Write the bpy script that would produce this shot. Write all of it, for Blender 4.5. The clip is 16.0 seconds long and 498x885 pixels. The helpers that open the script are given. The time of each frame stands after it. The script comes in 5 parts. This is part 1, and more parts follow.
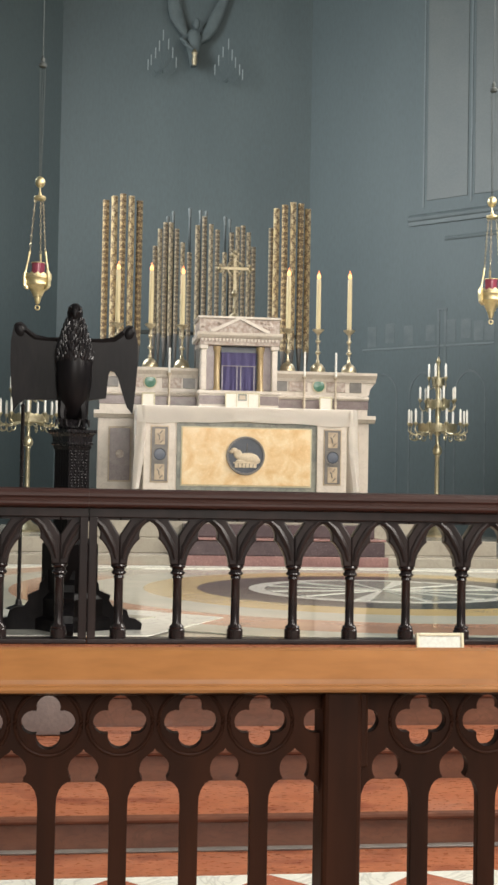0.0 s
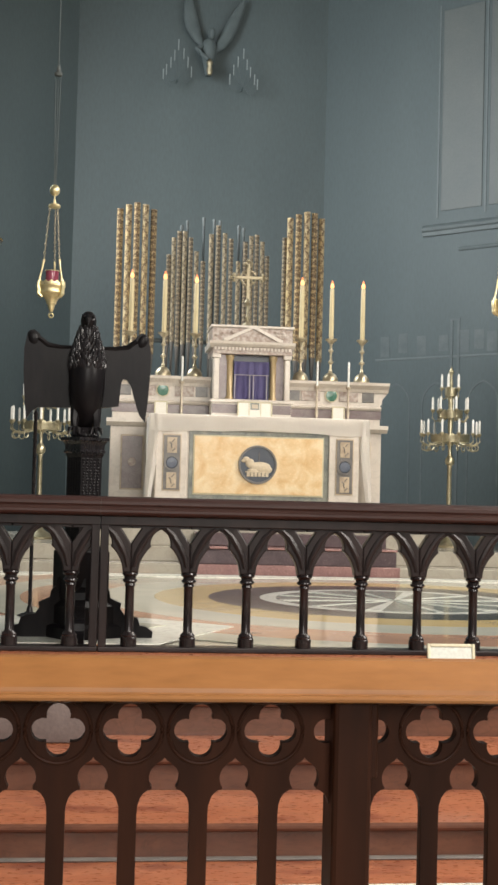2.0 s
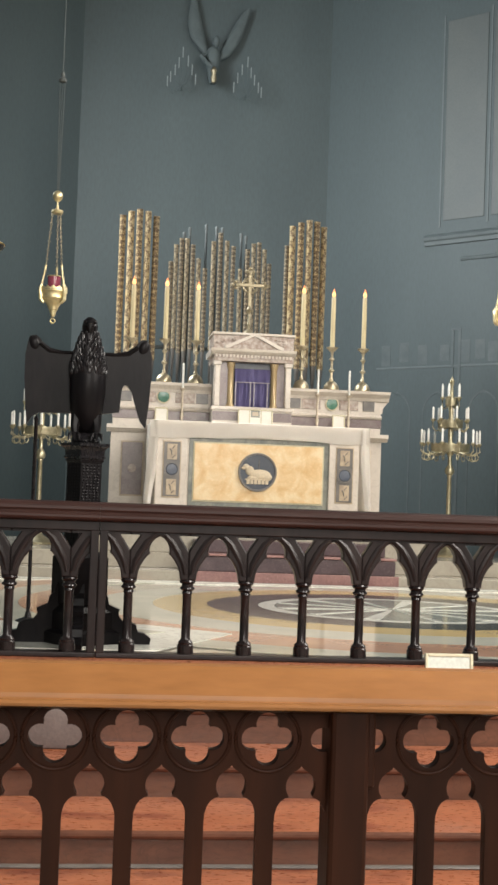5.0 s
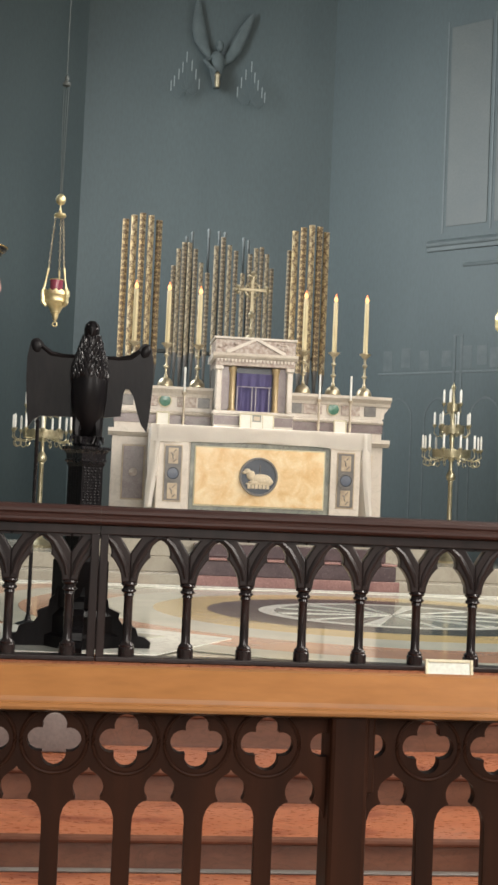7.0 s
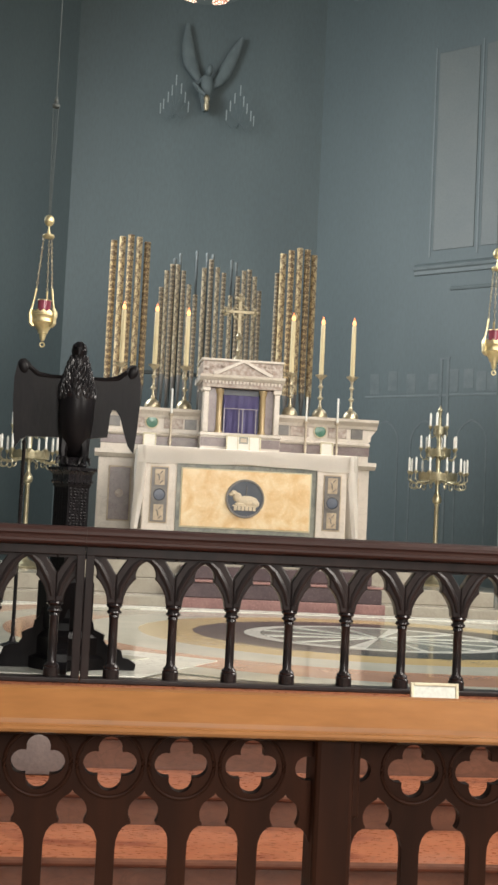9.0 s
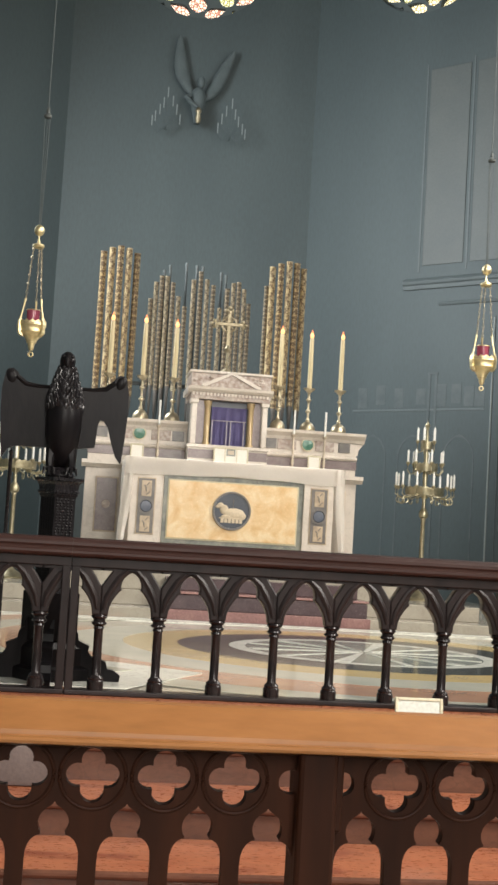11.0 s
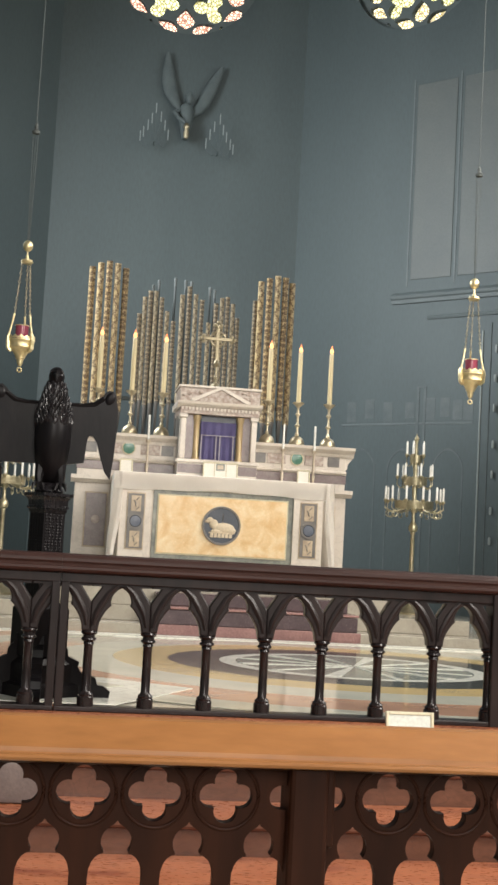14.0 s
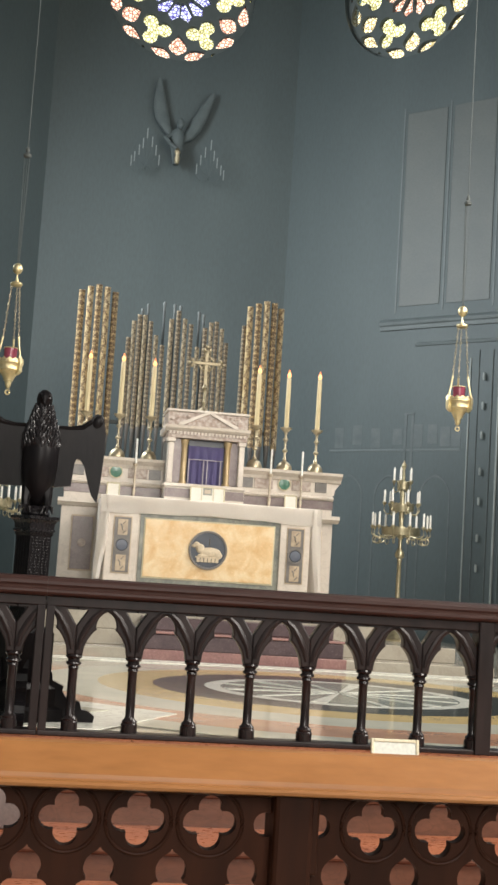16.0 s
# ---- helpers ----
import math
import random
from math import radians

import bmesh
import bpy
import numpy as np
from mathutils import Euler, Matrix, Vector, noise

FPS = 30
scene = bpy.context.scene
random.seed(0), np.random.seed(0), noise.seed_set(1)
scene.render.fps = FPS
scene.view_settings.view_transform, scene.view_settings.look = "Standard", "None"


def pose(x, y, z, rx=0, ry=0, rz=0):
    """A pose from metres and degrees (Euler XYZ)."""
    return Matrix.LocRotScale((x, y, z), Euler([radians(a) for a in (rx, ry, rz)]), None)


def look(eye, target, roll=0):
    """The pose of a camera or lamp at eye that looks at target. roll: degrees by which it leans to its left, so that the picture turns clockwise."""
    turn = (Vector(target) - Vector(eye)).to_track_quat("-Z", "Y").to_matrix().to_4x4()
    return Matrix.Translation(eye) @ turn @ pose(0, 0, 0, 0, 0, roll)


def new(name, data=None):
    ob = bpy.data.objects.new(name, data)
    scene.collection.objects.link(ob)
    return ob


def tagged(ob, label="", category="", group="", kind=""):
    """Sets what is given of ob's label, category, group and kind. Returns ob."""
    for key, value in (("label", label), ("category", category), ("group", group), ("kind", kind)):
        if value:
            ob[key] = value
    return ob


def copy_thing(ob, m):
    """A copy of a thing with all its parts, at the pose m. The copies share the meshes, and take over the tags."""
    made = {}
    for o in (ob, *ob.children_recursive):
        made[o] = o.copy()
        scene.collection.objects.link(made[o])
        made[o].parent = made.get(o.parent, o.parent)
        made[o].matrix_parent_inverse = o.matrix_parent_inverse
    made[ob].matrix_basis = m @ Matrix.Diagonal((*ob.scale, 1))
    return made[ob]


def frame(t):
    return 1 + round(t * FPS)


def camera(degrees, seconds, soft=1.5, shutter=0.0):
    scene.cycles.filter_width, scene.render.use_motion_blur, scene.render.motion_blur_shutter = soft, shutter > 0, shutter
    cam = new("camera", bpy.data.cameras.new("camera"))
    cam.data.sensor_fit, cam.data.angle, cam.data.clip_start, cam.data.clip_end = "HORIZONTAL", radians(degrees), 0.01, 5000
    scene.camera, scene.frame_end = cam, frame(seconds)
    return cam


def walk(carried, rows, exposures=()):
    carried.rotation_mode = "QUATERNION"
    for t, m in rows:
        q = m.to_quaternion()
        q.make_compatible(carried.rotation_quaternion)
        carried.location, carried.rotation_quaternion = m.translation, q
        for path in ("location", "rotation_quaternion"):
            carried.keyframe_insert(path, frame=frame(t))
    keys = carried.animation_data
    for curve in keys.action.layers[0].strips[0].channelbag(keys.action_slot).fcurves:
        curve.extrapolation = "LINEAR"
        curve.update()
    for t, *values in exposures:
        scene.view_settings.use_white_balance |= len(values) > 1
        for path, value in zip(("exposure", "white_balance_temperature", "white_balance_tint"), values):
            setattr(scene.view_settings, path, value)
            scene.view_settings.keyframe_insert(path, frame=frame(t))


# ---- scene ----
# Camera: turned by hand where it stands, long lens.
EYE = (0.0, 0.0, 1.32)
cam = camera(22.3, 16.0, soft=2.7)
PATH = [
    (0.0, -7.068, 1.790, -1.027),
    (0.5, -6.969, 1.907, -1.251),
    (1.0, -6.848, 2.066, -1.388),
    (1.5, -6.696, 2.143, -1.463),
    (2.0, -6.532, 2.187, -1.479),
    (2.5, -6.424, 2.220, -1.550),
    (3.0, -6.406, 2.268, -1.660),
    (3.5, -6.456, 2.355, -1.740),
    (4.0, -6.542, 2.466, -1.830),
    (6.5, -6.454, 2.586, -2.396),
    (7.0, -6.510, 2.729, -2.453),
    (7.5, -6.658, 2.951, -2.532),
    (8.0, -6.839, 3.220, -2.580),
    (8.5, -7.000, 3.486, -2.675),
    (9.0, -7.133, 3.748, -2.784),
    (11.5, -7.908, 4.381, -3.608),
    (12.0, -8.057, 4.345, -3.645),
    (12.5, -8.143, 4.337, -3.554),
    (13.0, -8.121, 4.398, -3.355),
    (13.5, -8.125, 4.636, -3.206),
    (14.0, -8.212, 5.029, -3.153),
    (14.5, -8.421, 5.404, -3.303),
    (15.0, -8.592, 5.745, -3.439),
    (15.5, -8.752, 5.976, -3.604),
    (16.0, -8.830, 6.189, -3.674),
]

walk(cam, [(t, pose(*EYE, 90 + pitch, roll, yaw)) for t, yaw, pitch, roll in PATH])

# ---- light ----
world = bpy.data.worlds.new("sky")
scene.world = world
world.use_nodes = True
wn = world.node_tree
sky = wn.nodes.new("ShaderNodeTexSky")
sky.sky_type, sky.sun_disc = "NISHITA", False
sky.sun_elevation, sky.sun_rotation = radians(38), radians(150)
wn.links.new(sky.outputs[0], wn.nodes["Background"].inputs[0])
wn.nodes["Background"].inputs[1].default_value = 0.15
scene.view_settings.exposure = 0.0


def added_light(name, at, target, sx, sy, watts, color, spread=180):
    data = bpy.data.lights.new(name, "AREA")
    data.shape, data.size, data.size_y, data.energy, data.color = "RECTANGLE", sx, sy, watts, color
    data.spread = radians(spread)  # below 180 narrows the beam to the wall it brightens
    ob = new(name, data)
    ob.matrix_world = look(at, target)
    return ob


DAY = (0.92, 0.97, 1.0)
WARM = (1.0, 0.93, 0.84)
# Added lamps at unseen windows, placed and powered to balance the surfaces.
added_light("west_window_light", (1.5, -7.75, 6.2), (1.5, 10, 2.0), 4.6, 6.0, 1080, WARM)
added_light("south_window_light", (6.25, 15.2, 8.0), (0.0, 16.4, 7.4), 1.9, 5.0, 150, DAY, 140)
added_light("chancel_window_light", (6.25, 8.6, 6.6), (0.0, 9.4, 1.0), 2.4, 5.0, 540, WARM)
added_light("north_window_light", (-3.35, 15.0, 7.5), (6.5, 17.2, 3.6), 2.4, 4.6, 710, DAY, 130)
added_light("nave_window_light", (6.25, 1.0, 6.0), (0.0, 2.6, 1.0), 2.4, 5.0, 1150, WARM)


# ---- materials ----
def mat(name, a, b=None, rough=0.5, metal=0.0, scale=6.0, bump=0.1, stretch=(1, 1, 1), c=None, veins=0.0, fine=60.0, dist=0.0, coat=0.0, rnd=0.0, grain=0.35, spec=0.5):
    m = bpy.data.materials.new(name)
    m.use_nodes = True
    nt = m.node_tree
    p = nt.nodes["Principled BSDF"]
    ln = nt.links.new
    tc = nt.nodes.new("ShaderNodeTexCoord")
    mp = nt.nodes.new("ShaderNodeMapping")
    mp.inputs["Scale"].default_value = stretch
    ln(tc.outputs["Object"], mp.inputs["Vector"])
    n1 = nt.nodes.new("ShaderNodeTexNoise")
    n1.inputs["Scale"].default_value, n1.inputs["Detail"].default_value = scale, 6
    n1.inputs["Distortion"].default_value = dist
    ln(mp.outputs[0], n1.inputs["Vector"])
    n2 = nt.nodes.new("ShaderNodeTexNoise")
    n2.inputs["Scale"].default_value, n2.inputs["Detail"].default_value = fine, 4
    ln(mp.outputs[0], n2.inputs["Vector"])
    ramp = nt.nodes.new("ShaderNodeValToRGB")
    b = b or tuple(v * 0.75 for v in a)
    e = ramp.color_ramp.elements
    e[0].position, e[0].color = 0.32, (*a, 1)
    e[1].position, e[1].color = 0.68, (*b, 1)
    if c:
        k = e.new(0.5)
        k.color = (*c, 1)
    ln(n1.outputs["Fac"], ramp.inputs[0])
    mix = nt.nodes.new("ShaderNodeMixRGB")
    mix.blend_type = "MULTIPLY"
    mix.inputs[0].default_value = grain
    r2 = nt.nodes.new("ShaderNodeValToRGB")
    r2.color_ramp.elements[0].position, r2.color_ramp.elements[0].color = 0.3, (0.55, 0.55, 0.55, 1)
    r2.color_ramp.elements[1].position, r2.color_ramp.elements[1].color = 0.65, (1.1, 1.1, 1.1, 1)
    ln(n2.outputs["Fac"], r2.inputs[0])
    ln(ramp.outputs[0], mix.inputs[1])
    ln(r2.outputs[0], mix.inputs[2])
    out = mix.outputs[0]
    if veins:
        v = nt.nodes.new("ShaderNodeTexNoise")
        v.inputs["Scale"].default_value, v.inputs["Detail"].default_value, v.inputs["Distortion"].default_value = scale * 0.8, 3, 2.5
        ln(mp.outputs[0], v.inputs["Vector"])
        rv = nt.nodes.new("ShaderNodeValToRGB")
        for i, (pos, col) in enumerate(((0.47, 1.0), (0.53, 1.0))):
            rv.color_ramp.elements[i].position = pos
            rv.color_ramp.elements[i].color = (col, col, col, 1)
        k = rv.color_ramp.elements.new(0.5)
        k.color = (1 - veins, 1 - veins, 1 - veins, 1)
        ln(v.outputs["Fac"], rv.inputs[0])
        mv = nt.nodes.new("ShaderNodeMixRGB")
        mv.blend_type = "MULTIPLY"
        mv.inputs[0].default_value = 1
        ln(out, mv.inputs[1])
        ln(rv.outputs[0], mv.inputs[2])
        out = mv.outputs[0]
    if rnd:
        oi = nt.nodes.new("ShaderNodeObjectInfo")
        mr = nt.nodes.new("ShaderNodeMapRange")
        mr.inputs[3].default_value, mr.inputs[4].default_value = 1 - rnd, 1 + rnd * 0.5
        ln(oi.outputs["Random"], mr.inputs[0])
        mo = nt.nodes.new("ShaderNodeMixRGB")
        mo.blend_type = "MULTIPLY"
        mo.inputs[0].default_value = 1
        ln(out, mo.inputs[1])
        ln(mr.outputs[0], mo.inputs[2])
        out = mo.outputs[0]
    ln(out, p.inputs["Base Color"])
    mr2 = nt.nodes.new("ShaderNodeMapRange")
    mr2.inputs[3].default_value, mr2.inputs[4].default_value = max(0.02, rough * 0.8), min(1, rough * 1.25)
    ln(n2.outputs["Fac"], mr2.inputs[0])
    ln(mr2.outputs[0], p.inputs["Roughness"])
    p.inputs["Metallic"].default_value = metal
    p.inputs["Specular IOR Level"].default_value = spec
    p.inputs["Coat Weight"].default_value = coat
    p.inputs["Coat Roughness"].default_value = 0.15
    if bump:
        bp = nt.nodes.new("ShaderNodeBump")
        bp.inputs["Strength"].default_value, bp.inputs["Distance"].default_value = bump, 0.01
        ln(n2.outputs["Fac"], bp.inputs["Height"])
        ln(bp.outputs[0], p.inputs["Normal"])
    return m


def pipe_mat(name, gold, cream, dark, vine=False):
    """Stencilled organ pipe: gilt and cream with a repeating dark diaper motif, wrapped round the tube."""
    m = mat(name, cream, gold, rough=0.55, metal=0.1, scale=3.0, bump=0.03, spec=0.25)
    nt = m.node_tree
    p = nt.nodes["Principled BSDF"]
    base = p.inputs["Base Color"].links[0].from_socket
    uv = nt.nodes.new("ShaderNodeUVMap")
    mp = nt.nodes.new("ShaderNodeMapping")
    mp.inputs["Scale"].default_value = (1.0, 1.0, 1)
    nt.links.new(uv.outputs[0], mp.inputs[0])
    ns = nt.nodes.new("ShaderNodeTexNoise")
    ns.inputs["Scale"].default_value, ns.inputs["Detail"].default_value = 3.4, 4
    nt.links.new(mp.outputs[0], ns.inputs["Vector"])
    sx = nt.nodes.new("ShaderNodeSeparateXYZ")
    nt.links.new(mp.outputs[0], sx.inputs[0])

    def op(kind, a, b=None):
        n = nt.nodes.new("ShaderNodeMath")
        n.operation = kind
        for i, v in enumerate((a, b)):
            if v is None:
                continue
            if isinstance(v, (int, float)):
                n.inputs[i].default_value = v
            else:
                nt.links.new(v, n.inputs[i])
        return n.outputs[0]

    wob = op("MULTIPLY", op("SUBTRACT", ns.outputs["Fac"], 0.5), 3.6)
    if vine:
        mid = op("ABSOLUTE", op("SUBTRACT", sx.outputs[0], op("MULTIPLY", op("SINE", op("MULTIPLY", sx.outputs[1], 3.1416)), 0.42)))
        ad = op("ADD", op("SUBTRACT", 1.08, mid), wob)
    else:
        v = op("ABSOLUTE", op("SUBTRACT", op("FRACT", sx.outputs[1]), 0.5))
        ad = op("ADD", op("SUBTRACT", 1.38, op("ADD", op("MULTIPLY", v, 1.25), op("MULTIPLY", op("ABSOLUTE", sx.outputs[0]), 0.55))), wob)
    rp = nt.nodes.new("ShaderNodeValToRGB")
    rp.color_ramp.elements[0].position, rp.color_ramp.elements[0].color = 0.5, (0, 0, 0, 1)
    rp.color_ramp.elements[1].position, rp.color_ramp.elements[1].color = 1.1, (0.9, 0.9, 0.9, 1)
    nt.links.new(ad, rp.inputs[0])
    mx = nt.nodes.new("ShaderNodeMixRGB")
    mx.inputs[2].default_value = (*dark, 1)
    nt.links.new(rp.outputs[0], mx.inputs[0])
    nt.links.new(base, mx.inputs[1])
    nt.links.new(mx.outputs[0], p.inputs["Base Color"])
    return m


def glass_mat(name, a, b):
    """Painted window glass that lets the sky through."""
    m = bpy.data.materials.new(name)
    m.use_nodes = True
    nt = m.node_tree
    nt.nodes.remove(nt.nodes["Principled BSDF"])
    out = nt.nodes["Material Output"]
    tc = nt.nodes.new("ShaderNodeTexCoord")
    n = nt.nodes.new("ShaderNodeTexVoronoi")
    n.inputs["Scale"].default_value = 16
    n.feature = "DISTANCE_TO_EDGE"
    nt.links.new(tc.outputs["Object"], n.inputs["Vector"])
    r = nt.nodes.new("ShaderNodeValToRGB")
    r.color_ramp.elements[0].position, r.color_ramp.elements[0].color = 0.0, (*[v * 0.8 for v in b], 1)
    r.color_ramp.elements[1].position, r.color_ramp.elements[1].color = 0.15, (*a, 1)
    k = r.color_ramp.elements.new(0.04)
    k.color = (*b, 1)
    nt.links.new(n.outputs["Distance"], r.inputs[0])
    t = nt.nodes.new("ShaderNodeBsdfTransparent")
    g = nt.nodes.new("ShaderNodeBsdfGlossy")
    g.inputs["Roughness"].default_value = 0.15
    mx = nt.nodes.new("ShaderNodeMixShader")
    mx.inputs[0].default_value = 0.06
    nt.links.new(r.outputs[0], t.inputs[0])
    nt.links.new(t.outputs[0], mx.inputs[1])
    nt.links.new(g.outputs[0], mx.inputs[2])
    nt.links.new(mx.outputs[0], out.inputs[0])
    return m


def glow(name, color, strength):
    m = bpy.data.materials.new(name)
    m.use_nodes = True
    p = m.node_tree.nodes["Principled BSDF"]
    p.inputs["Base Color"].default_value = (*color, 1)
    p.inputs["Emission Color"].default_value = (*color, 1)
    p.inputs["Emission Strength"].default_value = strength
    return m


WALL = mat("dim_painted_wall", (0.063, 0.083, 0.085), (0.051, 0.069, 0.072), rough=0.6, scale=0.9, bump=0.06, fine=30, stretch=(1, 1, 0.3))
WALL_TRIM = mat("dim_wall_moulding", (0.1, 0.12, 0.121), (0.082, 0.1, 0.102), rough=0.55, scale=3, bump=0.05)
# Brown-grey panels; their extra lightness stands in for light on the right wall.
PANEL = mat("lifted_wall_panel", (0.086, 0.096, 0.091), (0.072, 0.084, 0.082), rough=0.55, scale=1.5, bump=0.05)
# Slightly lighter than the wall and close to it, for low contrast.
FRIEZE = mat("faint_painted_frieze", (0.094, 0.112, 0.113), (0.062, 0.079, 0.082), rough=0.6, scale=5, bump=0.05)
CEIL = mat("ceiling_plaster", (0.30, 0.30, 0.28), rough=0.9, scale=1)
WHITE_MARBLE = mat("white_marble", (0.68, 0.615, 0.535), (0.575, 0.51, 0.435), rough=0.3, scale=5, veins=0.12, bump=0.02, grain=0.12)
CARVED = mat("carved_marble", (0.55, 0.482, 0.421), (0.31, 0.224, 0.181), rough=0.4, scale=26, bump=0.25, fine=45)
YELLOW_MARBLE = mat("yellow_siena_marble", (0.68, 0.43, 0.2), (0.82, 0.66, 0.42), rough=0.25, scale=7.0, c=(0.76, 0.55, 0.3), dist=0.5, bump=0.0, grain=0.12)
GREEN_MARBLE = mat("grey_green_marble", (0.15, 0.165, 0.15), (0.30, 0.30, 0.25), rough=0.25, scale=7, veins=0.3, bump=0.0, grain=0.12)
PURPLE_MARBLE = mat("purple_marble", (0.188, 0.143, 0.139), (0.24, 0.195, 0.188), rough=0.25, scale=9, veins=0.2, bump=0.0, grain=0.12)
GREY_INLAY = mat("grey_inlay", (0.128, 0.12, 0.112), (0.195, 0.176, 0.158), rough=0.3, scale=12, bump=0.0, grain=0.12)
CREAM_INLAY = mat("cream_inlay", (0.55, 0.44, 0.30), (0.36, 0.28, 0.20), rough=0.3, scale=14, bump=0.0, grain=0.12)
EMERALD = mat("malachite", (0.06, 0.16, 0.11), (0.09, 0.21, 0.15), rough=0.2, scale=14, bump=0.0)
SLATE_BLUE = mat("blue_grey_stone", (0.045, 0.055, 0.075), (0.07, 0.08, 0.10), rough=0.3, scale=8, bump=0.0)
MUTED_BLUE = mat("blue_roundel_stone", (0.075, 0.09, 0.125), (0.12, 0.135, 0.17), rough=0.3, scale=8, bump=0.0)
RELIEF = mat("pale_relief_stone", (0.68, 0.57, 0.41), (0.56, 0.46, 0.32), rough=0.45, scale=18, bump=0.15)
LINEN = mat("white_linen", (0.93, 0.88, 0.81), (0.9, 0.85, 0.78), rough=0.8, scale=7, bump=0.008, fine=200, grain=0.12)
VIOLET = mat("violet_silk", (0.12, 0.10, 0.27), (0.17, 0.15, 0.34), rough=0.5, scale=6, bump=0.05, stretch=(1, 1, 0.3), grain=0.12)
VIOLET_BAND = mat("pale_silk_braid", (0.42, 0.38, 0.42), rough=0.5, scale=20, bump=0.1)
BRASS = mat("polished_brass", (0.72, 0.52, 0.22), (0.58, 0.40, 0.16), rough=0.25, metal=1.0, scale=12, bump=0.03)
PALE_BRASS = mat("pale_brass", (0.62, 0.54, 0.38), (0.44, 0.37, 0.25), rough=0.36, metal=0.85, scale=14, bump=0.03)
CAND_BRASS = mat("dull_pale_brass", (0.56, 0.50, 0.34), (0.40, 0.36, 0.24), rough=0.36, metal=0.9, scale=16, bump=0.1)
CROSS_BRASS = mat("tarnished_brass", (0.37, 0.32, 0.215), (0.25, 0.21, 0.135), rough=0.42, metal=0.7, scale=20, bump=0.2)
GILT_WOOD = mat("gilded_colonnette", (0.52, 0.40, 0.23), (0.4, 0.29, 0.15), rough=0.35, metal=0.3, scale=14, stretch=(1, 1, 0.2), bump=0.02)
WAX = mat("ivory_wax", (0.629, 0.535, 0.315), (0.578, 0.476, 0.272), rough=0.45, scale=5, bump=0.0, grain=0.12)
WHITE_WAX = mat("white_wax", (0.88, 0.87, 0.82), (0.80, 0.79, 0.74), rough=0.45, scale=5, bump=0.0)
FLAME = glow("candle_flame", (1.0, 0.44, 0.15), 2.0)
FLAME_TIP = glow("candle_flame_edge", (1.0, 0.26, 0.07), 1.3)
GILT_SILVER = mat("pale_silver_gilt", (0.62, 0.53, 0.41), (0.5, 0.42, 0.32), rough=0.35, metal=0.35, scale=16, bump=0.05)
RUBY = mat("ruby_glass", (0.34, 0.07, 0.11), (0.22, 0.05, 0.08), rough=0.1, scale=8, bump=0.0)
PINK = mat("pink_glass", (0.62, 0.30, 0.30), (0.68, 0.38, 0.36), rough=0.2, scale=6, bump=0.0)
EBONY = mat("black_oak", (0.007, 0.0065, 0.008), (0.013, 0.011, 0.012), rough=0.27, scale=14, bump=0.05, stretch=(1, 1, 0.25), spec=0.36)
EBONY_MATT = mat("black_oak_board", (0.005, 0.0045, 0.0055), (0.010, 0.0085, 0.009), rough=0.34, scale=20, bump=0.06, stretch=(1, 1, 0.3), spec=0.13)
LAMP_GOLD = mat("gilt_lamp_metal", (0.88, 0.77, 0.48), (0.72, 0.59, 0.32), rough=0.42, metal=0.9, scale=30, bump=0.35)
# Pale jamb lines; part of the paleness is light put into the colour.
PALE_LINE = mat("brightened_jamb_line", (0.27, 0.295, 0.285), (0.22, 0.25, 0.245), rough=0.5, scale=4, bump=0)
DARK_OAK = mat("dark_oak", (0.0125, 0.0094, 0.0098), (0.023, 0.0155, 0.0148), rough=0.33, scale=10, bump=0.04, stretch=(1, 1, 0.15), coat=0.0, spec=0.3)
RAIL_TOP = mat("mahogany_coping", (0.030, 0.0142, 0.0125), (0.054, 0.0245, 0.020), rough=0.42, scale=6, bump=0.03, stretch=(0.12, 1, 1), coat=0.2, spec=0.35)
BALUSTER = mat("polished_dark_baluster_oak", (0.0105, 0.0082, 0.009), (0.018, 0.013, 0.013), rough=0.22, scale=10, bump=0.03, stretch=(1, 1, 0.15), spec=0.42)
NEAR_OAK = mat("brown_oak_tracery", (0.0145, 0.0046, 0.0024), (0.037, 0.0115, 0.0052), rough=0.5, scale=7, bump=0.05, stretch=(1, 1, 0.12), spec=0.12)
HONEY = mat("honey_oak", (0.205, 0.085, 0.026), (0.325, 0.143, 0.05), rough=0.42, scale=3.2, bump=0.03, stretch=(0.3, 1, 1), fine=45, coat=0.04, dist=1.2, grain=0.3, spec=0.25)
RED_MARBLE = mat("red_marble", (0.38, 0.119, 0.055), (0.25, 0.071, 0.037), rough=0.28, scale=7, c=(0.432, 0.152, 0.0736), veins=0.2, bump=0.02, stretch=(0.5, 1, 1))
BROWN_MARBLE = mat("brown_marble_riser", (0.142, 0.063, 0.039), (0.098, 0.043, 0.028), rough=0.3, scale=12, veins=0.2, bump=0.02, stretch=(0.5, 1, 1))
# Lip takes the riser's darker brown instead of the tread's red.
NOSING = mat("brown_step_nosing", (0.15, 0.062, 0.038), (0.10, 0.043, 0.028), rough=0.6, scale=12, bump=0.02, stretch=(0.5, 1, 1), spec=0.12)
ROSE_MARBLE = mat("rose_marble", (0.36, 0.20, 0.18), (0.28, 0.15, 0.14), rough=0.25, scale=6, veins=0.15, bump=0.0)
PLUM_MARBLE = mat("plum_marble", (0.085, 0.06, 0.066), (0.12, 0.085, 0.09), rough=0.25, scale=8, veins=0.15, bump=0.0)
BUFF = mat("buff_marble", (0.45, 0.414, 0.342), (0.378, 0.342, 0.279), rough=0.18, scale=5, veins=0.1, bump=0.0, grain=0.12)
